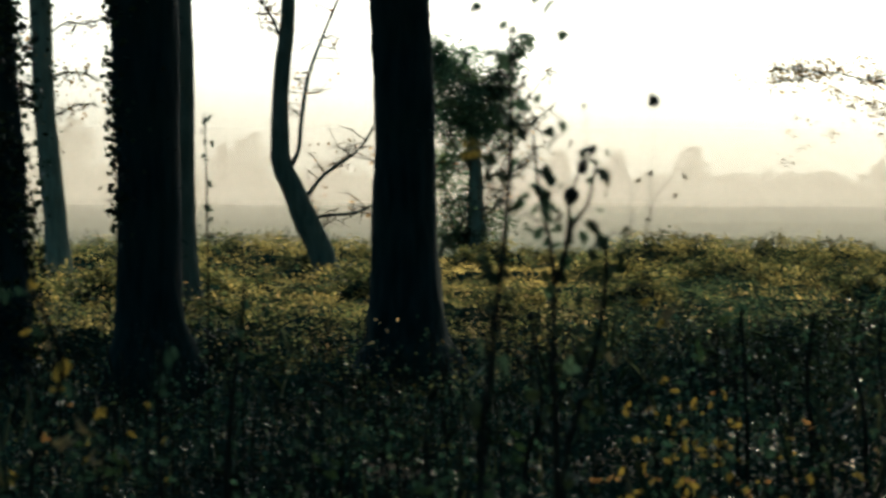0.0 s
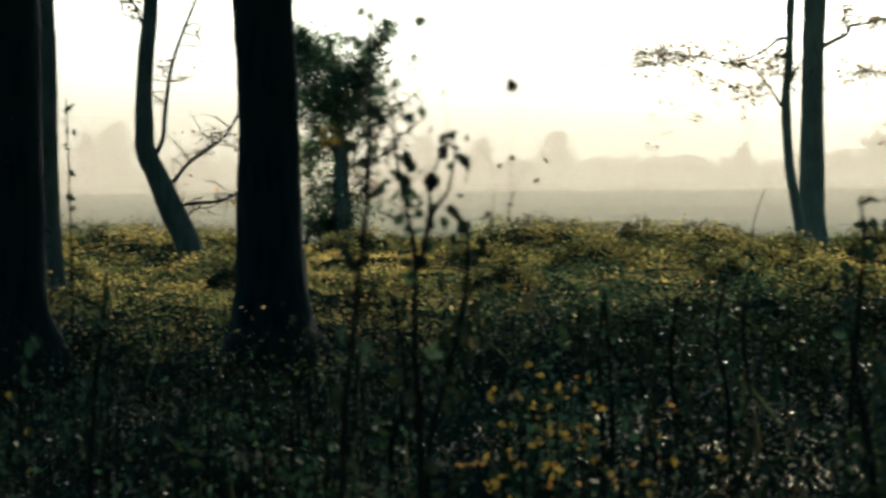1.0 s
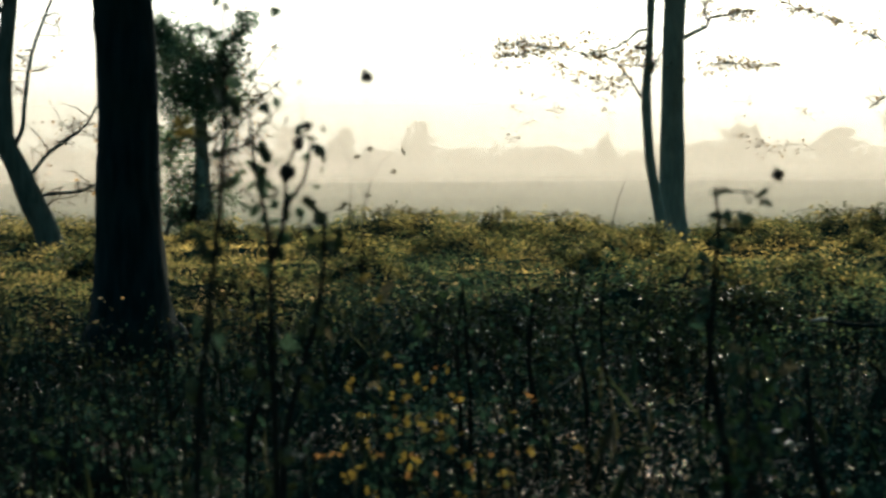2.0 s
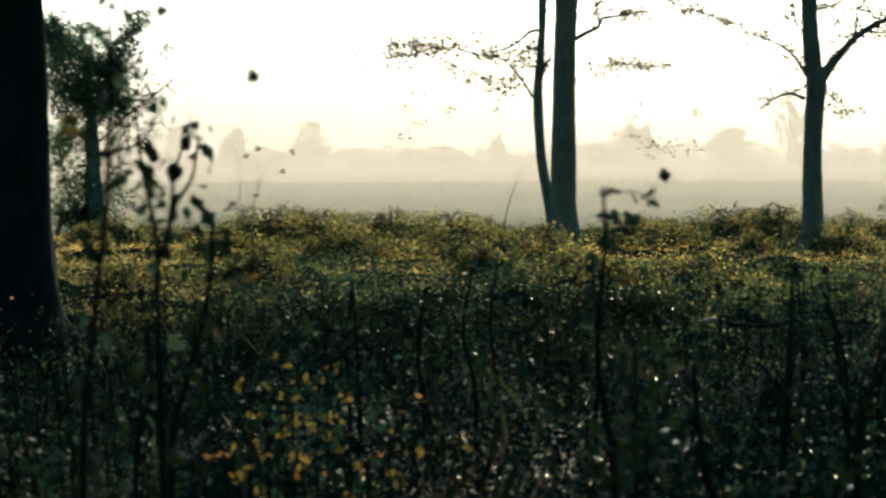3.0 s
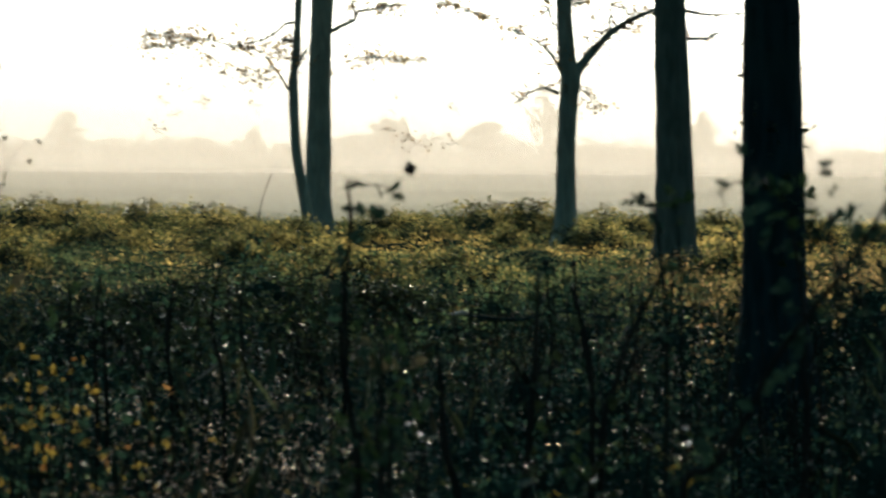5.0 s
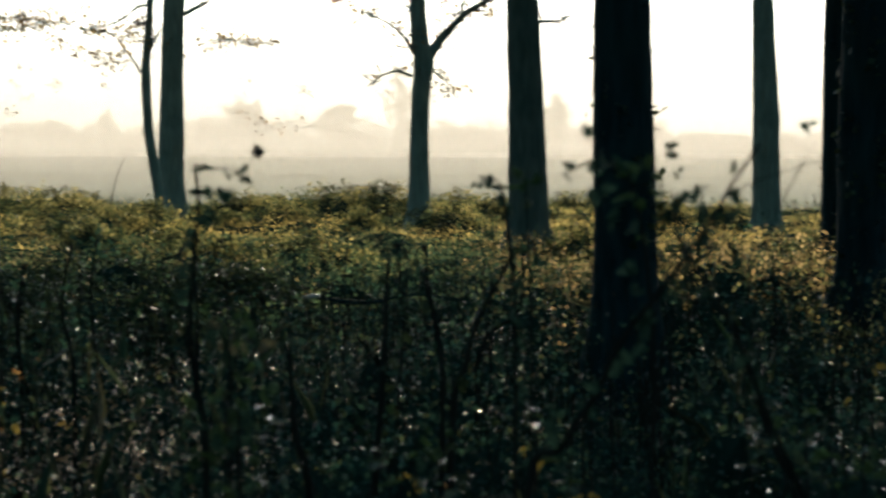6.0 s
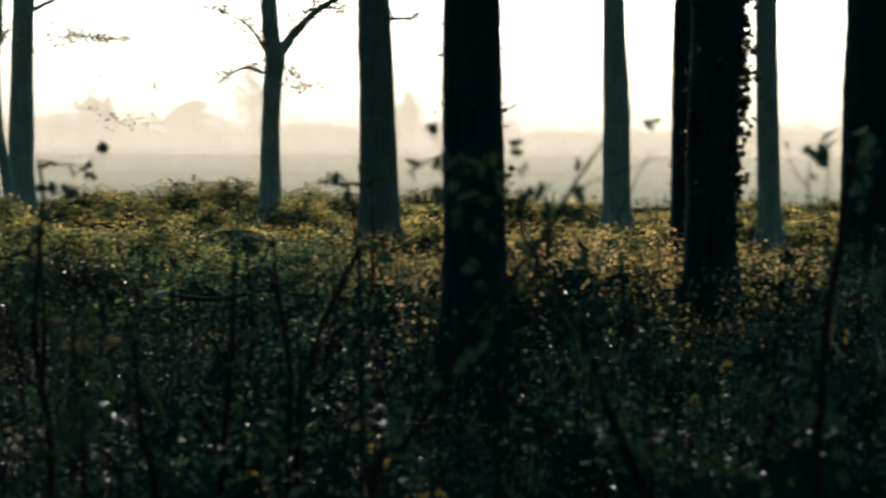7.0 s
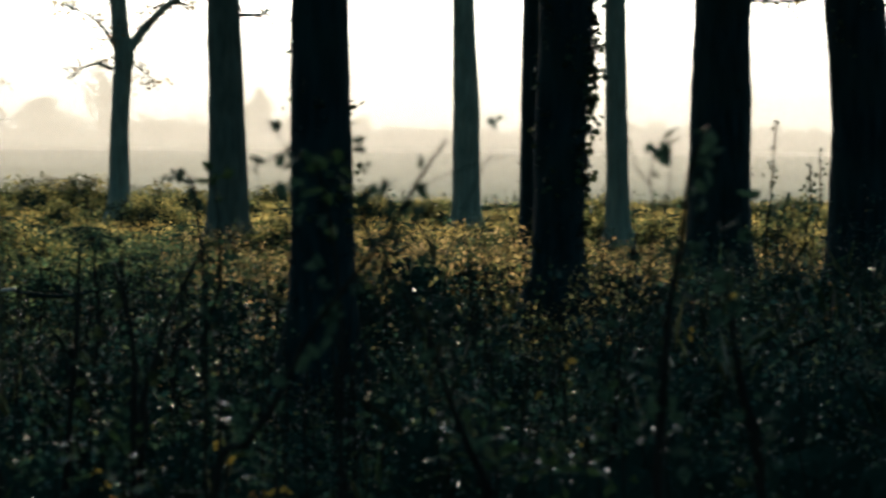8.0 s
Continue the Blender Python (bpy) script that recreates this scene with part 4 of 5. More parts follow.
T = [(6.18, 61.69), [(0.26, 0.000, 0.294), (0.47, -0.021, 0.212), (1.65, -0.039, 0.176), (2.68, -0.005, 0.171), (3.19, 0.030, 0.186), (3.50, -0.027, 0.171), (4.12, -0.074, 0.155), (4.73, -0.096, 0.145)]]
tree, path, _ = build_tree("forked_tree", *T, "grey forked tree with one thick limb rising aslant", crown=1100, seed=30, bark_mat=BARK_HAZED)
for s, (pts, r, n) in enumerate((([(6.26, 61.68, 3.19), (6.49, 61.66, 3.52), (6.82, 61.62, 3.91), (7.18, 61.58, 4.19), (7.73, 61.52, 4.45), (8.18, 61.46, 4.72)], 0.075, 12),
                            ([(6.01, 61.71, 2.90), (5.75, 61.73, 3.01), (5.45, 61.76, 2.91), (5.19, 61.78, 2.72)], 0.022, 8), ([(6.04, 61.71, 3.32), (5.88, 61.72, 3.60), (5.60, 61.75, 3.86), (5.09, 61.79, 4.10)], 0.025, 22),
                            ([(5.98, 61.71, 4.12), (5.83, 61.73, 4.32), (5.80, 61.73, 4.73), (5.65, 61.74, 5.15)], 0.015, 12), ([(6.21, 61.69, 4.53), (6.67, 61.64, 4.65), (6.97, 61.61, 4.88)], 0.015, 12),
                            ([(6.34, 61.67, 3.04), (6.62, 61.65, 2.83), (6.79, 61.63, 2.63)], 0.01, 10), ([(6.77, 61.63, 3.86), (6.92, 61.61, 4.11), (6.97, 61.61, 4.52), (7.38, 61.56, 4.93)], 0.015, 14))):
    b = branch(tree, T[0], pts, r * 1.5, BARK_HAZED, 0.012)
    twigs_and_leaves(tree, b, 34 if s == 0 else 20 if s not in (1, 5) else 7, 0.6 if s == 0 else 0.4, n * 4 if s not in (1, 5) else n, 0.075, AUTUMN, 80 + s, 0.0, 0.1, 0.018 if s == 0 else 0.014)

for pts, r in (([(5.78, 61.70, 3.76), (5.77, 61.70, 4.22), (5.73, 61.70, 4.74)], 0.005), ([(6.16, 61.70, 4.58), (6.37, 61.70, 4.63), (6.55, 61.70, 4.78)], 0.012), ([(6.37, 61.70, 4.63), (6.63, 61.70, 4.43), (6.66, 61.70, 4.14)], 0.005), ([(6.99, 61.70, 4.80), (7.24, 61.70, 4.43), (7.30, 61.70, 4.25)], 0.007)):
    b = branch(tree, T[0], pts, r * 1.8, BARK_HAZED, 0.009)
    twigs_and_leaves(tree, b, 10, 0.2, 20, 0.075, WITHERED, 88 + int(r * 1000), 0.0, 0.2, 0.011, 0.08)
leaf_clumps(tree, T[0], 61.7, ((5.39, 4.12, 14), (5.24, 4.14, 6), (5.19, 4.63, 6), (4.95, 3.91, 6), (6.73, 2.65, 12), (6.46, 2.83, 8), (7.40, 4.20, 20), (7.50, 4.07, 8), (7.19, 3.94, 8), (7.60, 4.51, 14), (6.68, 3.97, 8)), 170)

T = [(5.91, 44.61), [(0.33, 0.000, 0.364), (0.52, -0.008, 0.296), (1.05, -0.003, 0.266), (2.17, -0.030, 0.236), (2.92, -0.063, 0.221), (3.66, -0.089, 0.214)]]
tree, path, _ = build_tree("tree", *T, "upright grey-green tree trunk above the brambles", crown=5000, seed=31, bark_mat=BARK_HALF_HAZED)
for s, pts in enumerate(([(5.90, 44.61, 3.69), (6.12, 44.58, 3.63), (6.35, 44.55, 3.60), (6.80, 44.49, 3.62)], [(5.90, 44.61, 3.26), (6.09, 44.59, 3.28), (6.31, 44.56, 3.29), (6.42, 44.54, 3.35), (6.48, 44.53, 3.36)])):
    b = branch(tree, T[0], pts, 0.03)
    twigs_and_leaves(tree, b, 6, 0.25, 6, 0.05, AUTUMN, 90 + s, 0.0)

T = [(3.15, 19.25), [(0.25, 0.000, 0.271), (0.42, -0.004, 0.236), (0.58, -0.008, 0.213), (0.75, -0.012, 0.197), (1.20, -0.014, 0.183), (1.85, -0.025, 0.170), (2.17, -0.032, 0.167), (2.49, -0.038, 0.166)]]
tree, path, _ = build_tree("tree", *T, "near dark tree trunk with a little ivy", crown=5000, blade=0.38, seed=32)
ivy_on(tree, path, 0.8, 1.9, 200, 4, 0.03, 0.05, 0.55)

T = [(11.75, 57.42), [(0.31, 0.000, 0.278), (0.51, -0.011, 0.239), (1.68, -0.025, 0.230), (2.06, -0.017, 0.230), (2.65, -0.043, 0.215), (2.94, -0.054, 0.205), (3.52, -0.076, 0.195), (4.11, -0.088, 0.186)]]
tree, path, _ = build_tree("tree", *T, "slim pale tree with a knot on its trunk", crown=5500, seed=33, bark_mat=BARK_HAZED)

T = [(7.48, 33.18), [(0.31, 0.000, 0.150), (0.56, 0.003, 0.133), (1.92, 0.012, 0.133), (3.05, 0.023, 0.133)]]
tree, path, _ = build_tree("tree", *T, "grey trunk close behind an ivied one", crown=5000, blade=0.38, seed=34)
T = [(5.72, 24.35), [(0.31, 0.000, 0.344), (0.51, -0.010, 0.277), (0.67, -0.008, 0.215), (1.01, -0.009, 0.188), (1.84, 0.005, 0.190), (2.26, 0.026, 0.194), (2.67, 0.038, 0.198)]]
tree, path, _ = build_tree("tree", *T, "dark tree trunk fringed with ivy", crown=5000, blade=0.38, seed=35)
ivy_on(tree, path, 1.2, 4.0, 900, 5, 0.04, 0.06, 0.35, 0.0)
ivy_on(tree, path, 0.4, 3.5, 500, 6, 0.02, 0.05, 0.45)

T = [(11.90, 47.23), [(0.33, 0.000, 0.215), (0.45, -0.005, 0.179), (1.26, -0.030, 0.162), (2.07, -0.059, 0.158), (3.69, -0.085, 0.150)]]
tree, path, _ = build_tree("tree", *T, "slender pale tree trunk at the meadow's edge", crown=5500, seed=36, bark_mat=BARK_HAZED)

T = [(9.03, 31.75), [(0.39, 0.000, 0.382), (0.61, 0.003, 0.333), (0.83, 0.000, 0.311), (1.38, -0.001, 0.294), (1.93, 0.004, 0.283), (3.02, 0.007, 0.272)]]
tree, path, _ = build_tree("tree", *T, "thick dark tree trunk widening towards the ground", crown=5000, blade=0.38, seed=37)
for s, pts in enumerate(([(9.29, 31.68, 3.01), (9.51, 31.61, 3.00), (9.77, 31.53, 3.02), (9.93, 31.49, 3.08)],)):
    b = branch(tree, T[0], pts, 0.012)
    twigs_and_leaves(tree, b, 12, 0.12, 50, 0.04, AUTUMN, 100 + s, 0.0)

T = [(9.08, 27.56), [(0.36, 0.000, 0.350), (0.56, 0.002, 0.302), (0.94, 0.007, 0.278), (1.42, 0.012, 0.256), (1.90, 0.018, 0.254), (2.38, -0.024, 0.256), (2.86, -0.068, 0.256)]]
tree, path, _ = build_tree("tree", *T, "stout tree trunk bending as it rises", crown=5000, blade=0.38, seed=38)
ivy_on(tree, path, 2.4, 3.4, 120, 7, 0.03, 0.05, 0.45)


# ---- unseen trees added round and behind the camera to shade the near ground ----
tree, path, _ = build_tree("unseen_shade_tree", (-9.0, -8.0), [(0.3, 0.0, 0.3), (1.5, 0.02, 0.25), (4.0, 0.05, 0.23)], "tall unseen tree added for shade, with a full brown autumn crown", seed=51, crown=5000, blade=0.5, group="trees round the path")
rng = np.random.default_rng(52)
for x, y in ((-16, 7), (-17, 17), (-18, 28), (17, 13), (20, 24), (24, 36), (1, -24), (-2, -9), (6, -7), (13, -11), (7, 4), (9.5, 11), (-8, 5), (-24, 2), (-26, 20), (24, 2), (28, 18), (-25, 40), (30, 46), (-31, 54), (36, 60), (12, -29), (-15, -26), (26, -20), (-33, 10), (35, 8), (-34, 30), (36, 30), (-30, -16), (-10, -42), (5, -46), (-24, -38), (30, -36)):
    copy_thing(tree, pose(x + rng.random(), y + rng.random(), 0, 0, 0, rng.random() * 360))


def build_shade_shrubs():
    """Unseen shrubs added behind the camera's stand, to keep low sky light off the near plants."""
    rng = np.random.default_rng(53)
    n = 26000
    a, r = np.radians(95 + 170 * rng.random(n)), 5.5 + 4.5 * rng.random(n)
    x, y = r * np.sin(a) * 1.3, r * np.cos(a)
    z = (3.0 + 1.2 * waves(x, y, 54, 4.0)) * rng.random(n) ** 0.8
    ob = thing("shade_shrubs", (0, 0, 0), "unseen leafy shrubs added behind the camera to block low light", "shrubs")
    ob["kind"] = "stuff"
    part("foliage", leaves("foliage", np.stack([x, y, np.maximum(z, 0.02)], 1), 0.17, IVY, rng, 0.2, 0.7), ob)


build_shade_shrubs()


# ---- plants close to the lens ----
def leaf_blade(length, wide, curl, seed):
    """A pointed leaf along +x, folded along its rib and drooping."""
    verts, faces = [], []
    n = 8
    for i in range(n + 1):
        t = i / n
        w = wide * 0.5 * math.sin(math.pi * min(1, t * 0.93 + 0.05)) ** 0.8 * (1 + 0.12 * math.sin(seed + 9 * t))
        z = -curl * length * t * t
        verts += [(t * length, -w, z + w * 0.35), (t * length, 0, z), (t * length, w, z + w * 0.35)]
    for i in range(n):
        a = 3 * i
        faces += [(a, a + 3, a + 4, a + 1), (a + 1, a + 4, a + 5, a + 2)]
    return verts, faces


def blob(radius, seed):
    """A small rough seed head."""
    bm = bmesh.new()
    bmesh.ops.create_icosphere(bm, subdivisions=2, radius=radius)
    for v in bm.verts:
        v.co *= 1 + 0.6 * noise.noise(v.co * (1.6 / radius) + Vector((seed, 0, 0)))
        v.co.z *= 1.15
    me = bpy.data.meshes.new("seed_head")
    bm.to_mesh(me)
    bm.free()
    me.materials.append(STEM)
    me.shade_smooth()
    return me


def build_plant(name, label, stems, foliage, heads=(), seed=1, group="weeds before the trees", mat=WEED, leafy=0.75, most=0.052):
    """stems: (radius, points in the world); foliage: (point, length, material); heads: (point, radius)."""
    rng = np.random.default_rng(seed)
    x, y, _ = stems[0][1][0]
    plant = thing(name, (x, y, 0), label, "plant", group)
    for r, pts in stems:
        n = len(pts)
        r *= 1.15 if r >= 0.005 else 0.85
        first = [(pts[0][0] - x, pts[0][1] - y, -0.06, r)] if pts is stems[0][1] and pts[0][2] > 0 else []
        path = first + [(p[0] - x, p[1] - y, p[2], r * (1 - 0.75 * i / n)) for i, p in enumerate(pts)]
        line = resample(path, 0.03)
        part("stem", mesh_of("stem", *tube(line, 7, 0.15, seed), STEM, True), plant)
        if r >= 0.0045 and leafy:
            for i in range(2, len(line)):
                if rng.random() < leafy * (1.05 - 0.3 * line[i][2]):
                    q = line[i]
                    foliage = list(foliage) + [((q[0] + x + rng.normal() * 0.03, q[1] + y + rng.normal() * 0.03, q[2] + rng.normal() * 0.01), 0.03 + 0.035 * rng.random(), IVY if mat is PALED_IVY else None)]
    ragged = []
    for (px, py, pz), length, m in foliage:
        length = min(length, most)
        for _ in range(2 if length > 0.028 else 1):
            o = rng.normal(size=3) * length * 0.2
            ragged.append(((px + o[0], py + o[1], pz + o[2]), length * (0.65 + 0.35 * rng.random()) if length > 0.028 else length, m))
    for (px, py, pz), length, m in ragged:
        m = m or mat
        turn = Euler((1.15 + rng.normal() * 0.55, rng.random() * 6.283, rng.normal() * 0.6)).to_matrix().to_4x4()
        v, f = leaf_blade(length * 0.9, length * (0.38 + 0.32 * rng.random()), 1.1 * rng.random() - 0.1, rng.random() * 6)
        ob = part("leaf", mesh_of("leaf", [(q[0] - length / 2, q[1], q[2]) for q in v], f, m, True), plant)
        ob.matrix_basis = Matrix.Translation((px - x, py - y, pz)) @ turn
    for (px, py, pz), r in heads:
        ob = part("seed_head", blob(r, rng.random() * 9), plant, "dark dry seed head")
        ob.location = (px - x, py - y, pz)
    return plant


Y, A = YELLOW, DRY
build_plant("tall_weed", "tall thin weed with a few curled leaves", [(0.006, [(-0.81, 6.95, 0.98), (-0.79, 6.96, 1.26), (-0.77, 6.96, 1.45), (-0.76, 6.96, 1.54), (-0.75, 6.96, 1.71), (-0.75, 6.96, 1.87), (-0.75, 6.96, 1.95)]),
    (0.002, [(-0.75, 6.96, 1.95), (-0.72, 6.96, 1.96), (-0.69, 6.97, 1.95), (-0.65, 6.97, 1.93)]), (0.002, [(-0.75, 6.96, 1.94), (-0.77, 6.96, 1.95), (-0.78, 6.96, 1.94)]), (0.0018, [(-0.75, 6.96, 1.81), (-0.72, 6.96, 1.84), (-0.69, 6.97, 1.86)]), (0.002, [(-0.75, 6.96, 1.74), (-0.71, 6.97, 1.76), (-0.66, 6.97, 1.77)])],
    [((-0.70, 6.97, 1.99), 0.056, None), ((-0.82, 6.95, 2.00), 0.049, None), ((-0.65, 6.97, 1.93), 0.050, None), ((-0.71, 6.97, 1.92), 0.042, None), ((-0.75, 6.96, 1.95), 0.042, None), ((-0.82, 6.95, 1.70), 0.06, Y), ((-0.79, 6.96, 1.90), 0.042, None), ((-0.73, 6.96, 1.79), 0.049, None), ((-0.69, 6.97, 1.80), 0.031, None),
     ((-0.66, 6.97, 1.75), 0.028, None), ((-0.77, 6.96, 1.26), 0.049, None), ((-0.80, 6.96, 1.29), 0.084, None), ((-0.75, 6.96, 1.85), 0.042, None), ((-0.74, 6.96, 1.66), 0.042, None), ((-0.77, 6.96, 1.89), 0.042, None), ((-0.83, 6.96, 1.72), 0.055, Y), ((-0.84, 6.96, 1.69), 0.05, Y)], seed=1, mat=PALED_IVY)
build_plant("tall_weed", "forked weed with dark seed heads and withered leaves", [(0.007, [(-0.74, 7.97, 0.89), (-0.75, 7.97, 1.20), (-0.75, 7.97, 1.40), (-0.76, 7.96, 1.50), (-0.78, 7.96, 1.58), (-0.79, 7.96, 1.66), (-0.80, 7.96, 1.76)]),
    (0.005, [(-0.75, 7.97, 1.38), (-0.72, 7.97, 1.48), (-0.71, 7.97, 1.60), (-0.68, 7.97, 1.68), (-0.65, 7.97, 1.71)]), (0.0015, [(-0.68, 7.97, 1.70), (-0.67, 7.97, 1.74), (-0.68, 7.97, 1.81)]), (0.003, [(-0.78, 7.96, 1.60), (-0.75, 7.97, 1.61), (-0.71, 7.97, 1.64)]), (0.003, [(-0.77, 7.96, 1.52), (-0.81, 7.96, 1.56), (-0.84, 7.96, 1.54)]), (0.006, [(-0.72, 7.97, 1.48), (-0.71, 7.97, 1.53), (-0.67, 7.97, 1.58), (-0.65, 7.97, 1.69)])],
    [((-0.82, 7.96, 1.60), 0.05, None), ((-0.76, 7.96, 1.57), 0.06, None), ((-0.78, 7.96, 1.58), 0.05, None), ((-0.73, 7.97, 1.53), 0.045, None), ((-0.65, 7.97, 1.57), 0.025, None), ((-0.63, 7.98, 1.60), 0.025, None), ((-0.68, 7.97, 1.81), 0.02, None), ((-0.84, 7.96, 1.55), 0.03, None), ((-0.67, 7.97, 1.64), 0.03, None), ((-0.73, 7.97, 1.62), 0.025, None), ((-0.63, 7.98, 1.71), 0.025, None), ((-0.80, 7.96, 1.52), 0.045, None), ((-0.75, 7.97, 1.49), 0.05, None), ((-0.70, 7.97, 1.54), 0.04, None), ((-0.72, 7.97, 1.45), 0.05, None), ((-0.79, 7.96, 1.62), 0.035, None), ((-0.69, 7.97, 1.50), 0.04, None), ((-0.77, 7.96, 1.37), 0.05, None), ((-0.71, 7.97, 1.21), 0.05, None)],
    [((-0.68, 7.97, 1.67), 0.015), ((-0.71, 7.97, 1.60), 0.019), ((-0.66, 7.97, 1.71), 0.009)], seed=2, mat=PALED_IVY)
build_plant("bent_weed", "leafy dark weed with drooping leaves", [(0.008, [(-0.81, 8.96, 0.80), (-0.77, 8.97, 1.04), (-0.72, 8.97, 1.22), (-0.70, 8.97, 1.37), (-0.70, 8.97, 1.48)])],
    [((-0.73, 8.97, 1.52), 0.035, None), ((-0.69, 8.97, 1.48), 0.055, None), ((-0.74, 8.97, 1.42), 0.06, None), ((-0.66, 8.98, 1.41), 0.07, None), ((-0.63, 8.98, 1.37), 0.04, None), ((-0.72, 8.97, 1.31), 0.045, A), ((-0.77, 8.97, 1.33), 0.04, None), ((-0.68, 8.97, 1.17), 0.045, A), ((-0.81, 8.96, 1.18), 0.02, A), ((-0.87, 8.96, 1.22), 0.03, Y), ((-0.74, 8.97, 1.07), 0.025, A), ((-0.65, 8.98, 1.51), 0.03, None), ((-0.67, 8.98, 1.44), 0.05, None), ((-0.71, 8.97, 1.40), 0.06, None), ((-0.73, 8.97, 1.46), 0.05, None), ((-0.63, 8.98, 1.28), 0.05, None), ((-0.68, 8.97, 1.26), 0.06, None), ((-0.75, 8.97, 1.19), 0.055, None), ((-0.59, 8.98, 1.33), 0.045, Y), ((-0.53, 8.98, 1.28), 0.06, A), ((-0.55, 8.98, 1.26), 0.04, Y)], seed=3, mat=IVY, most=0.075)
build_plant("seed_stalk", "single dry seed head on a hair-thin stalk", [(0.0008, [(-0.46, 6.68, 1.03), (-0.45, 6.69, 1.43), (-0.44, 6.69, 1.71), (-0.44, 6.69, 1.79)])], [((-0.44, 6.69, 1.79), 0.022, A), ((-0.44, 6.69, 1.785), 0.02, A)], [((-0.44, 6.69, 1.79), 0.012)], seed=4)
build_plant("umbel_stalk", "dry umbel stalks with forked tips", [(0.0022, [(-0.73, 10.98, 1.07), (-0.72, 10.98, 1.47), (-0.71, 10.98, 1.53), (-0.68, 10.98, 1.61), (-0.63, 10.98, 1.67)]), (0.0016, [(-0.71, 10.98, 1.52), (-0.70, 10.98, 1.60), (-0.71, 10.98, 1.68)]), (0.002, [(-0.79, 10.97, 1.14), (-0.77, 10.97, 1.47), (-0.76, 10.97, 1.60), (-0.79, 10.97, 1.69), (-0.83, 10.97, 1.73)])],
    [((-0.71, 10.98, 1.68), 0.035, A), ((-0.74, 10.98, 1.65), 0.03, A), ((-0.59, 10.98, 1.67), 0.035, A), ((-0.63, 10.98, 1.61), 0.03, A), ((-0.71, 10.98, 1.53), 0.025, None)], seed=5)
build_plant("yellow_weed", "low weed with yellow autumn leaves", [(0.007, [(-0.87, 14.97, 0.27), (-0.86, 14.98, 0.52), (-0.84, 14.98, 0.77)]), (0.005, [(-0.87, 14.97, 0.35), (-0.95, 14.97, 0.50), (-1.00, 14.97, 0.55)]), (0.005, [(-0.86, 14.97, 0.47), (-0.80, 14.98, 0.62), (-0.72, 14.98, 0.69)])],
    [((-0.84, 14.98, 0.74), 0.053, Y), ((-0.89, 14.97, 0.78), 0.037, Y), ((-0.81, 14.98, 0.67), 0.031, Y), ((-0.99, 14.97, 0.52), 0.050, Y), ((-0.92, 14.97, 0.53), 0.056, Y), ((-0.86, 14.98, 0.51), 0.043, Y), ((-0.75, 14.98, 0.67), 0.056, Y), ((-0.95, 14.97, 0.65), 0.06, A), ((-0.82, 14.98, 0.58), 0.031, Y), ((-0.71, 14.98, 0.64), 0.031, Y)], seed=6)
build_plant("yellow_weed", "weed with glowing orange-yellow leaves beside an ivied trunk", [(0.007, [(-1.96, 7.76, 0.90), (-1.91, 7.78, 1.11), (-1.89, 7.78, 1.20), (-1.93, 7.77, 1.32), (-1.97, 7.76, 1.39)]), (0.006, [(-1.66, 7.83, 0.89), (-1.67, 7.83, 1.05), (-1.67, 7.83, 1.24)])],
    [((-1.98, 7.76, 1.38), 0.06, Y), ((-2.02, 7.75, 1.38), 0.05, None), ((-1.97, 7.76, 1.28), 0.03, Y), ((-1.89, 7.78, 1.19), 0.055, Y), ((-1.89, 7.78, 1.14), 0.04, Y), ((-1.80, 7.80, 1.08), 0.026, Y), ((-1.66, 7.83, 1.17), 0.05, None), ((-1.68, 7.83, 1.10), 0.022, Y), ((-1.92, 7.77, 1.25), 0.024, A), ((-1.68, 7.83, 1.23), 0.022, A), ((-1.89, 7.78, 1.01), 0.06, A), ((-1.82, 7.80, 0.97), 0.045, A), ((-1.85, 7.79, 1.07), 0.045, A)], seed=7)
build_plant("fuzzy_stalk", "upright dead stalk with ragged side shoots", [(0.006, [(-3.44, 17.67, 0.55), (-3.45, 17.67, 1.21), (-3.46, 17.67, 1.74), (-3.47, 17.67, 2.06)])], [((-3.48, 17.67, 2.00), 0.05, None), ((-3.44, 17.67, 1.89), 0.05, None), ((-3.47, 17.67, 1.79), 0.05, None), ((-3.43, 17.68, 1.65), 0.06, None), ((-3.47, 17.67, 1.53), 0.06, None), ((-3.43, 17.68, 1.39), 0.06, None)], seed=8)
build_plant("dead_stalk", "thin dark stalk leaning in the undergrowth", [(0.008, [(-1.88, 9.83, 0.71), (-1.87, 9.83, 0.95), (-1.84, 9.83, 1.20), (-1.83, 9.84, 1.35)])], [((-1.84, 9.83, 1.25), 0.04, None), ((-1.86, 9.83, 1.01), 0.05, None)], seed=9)
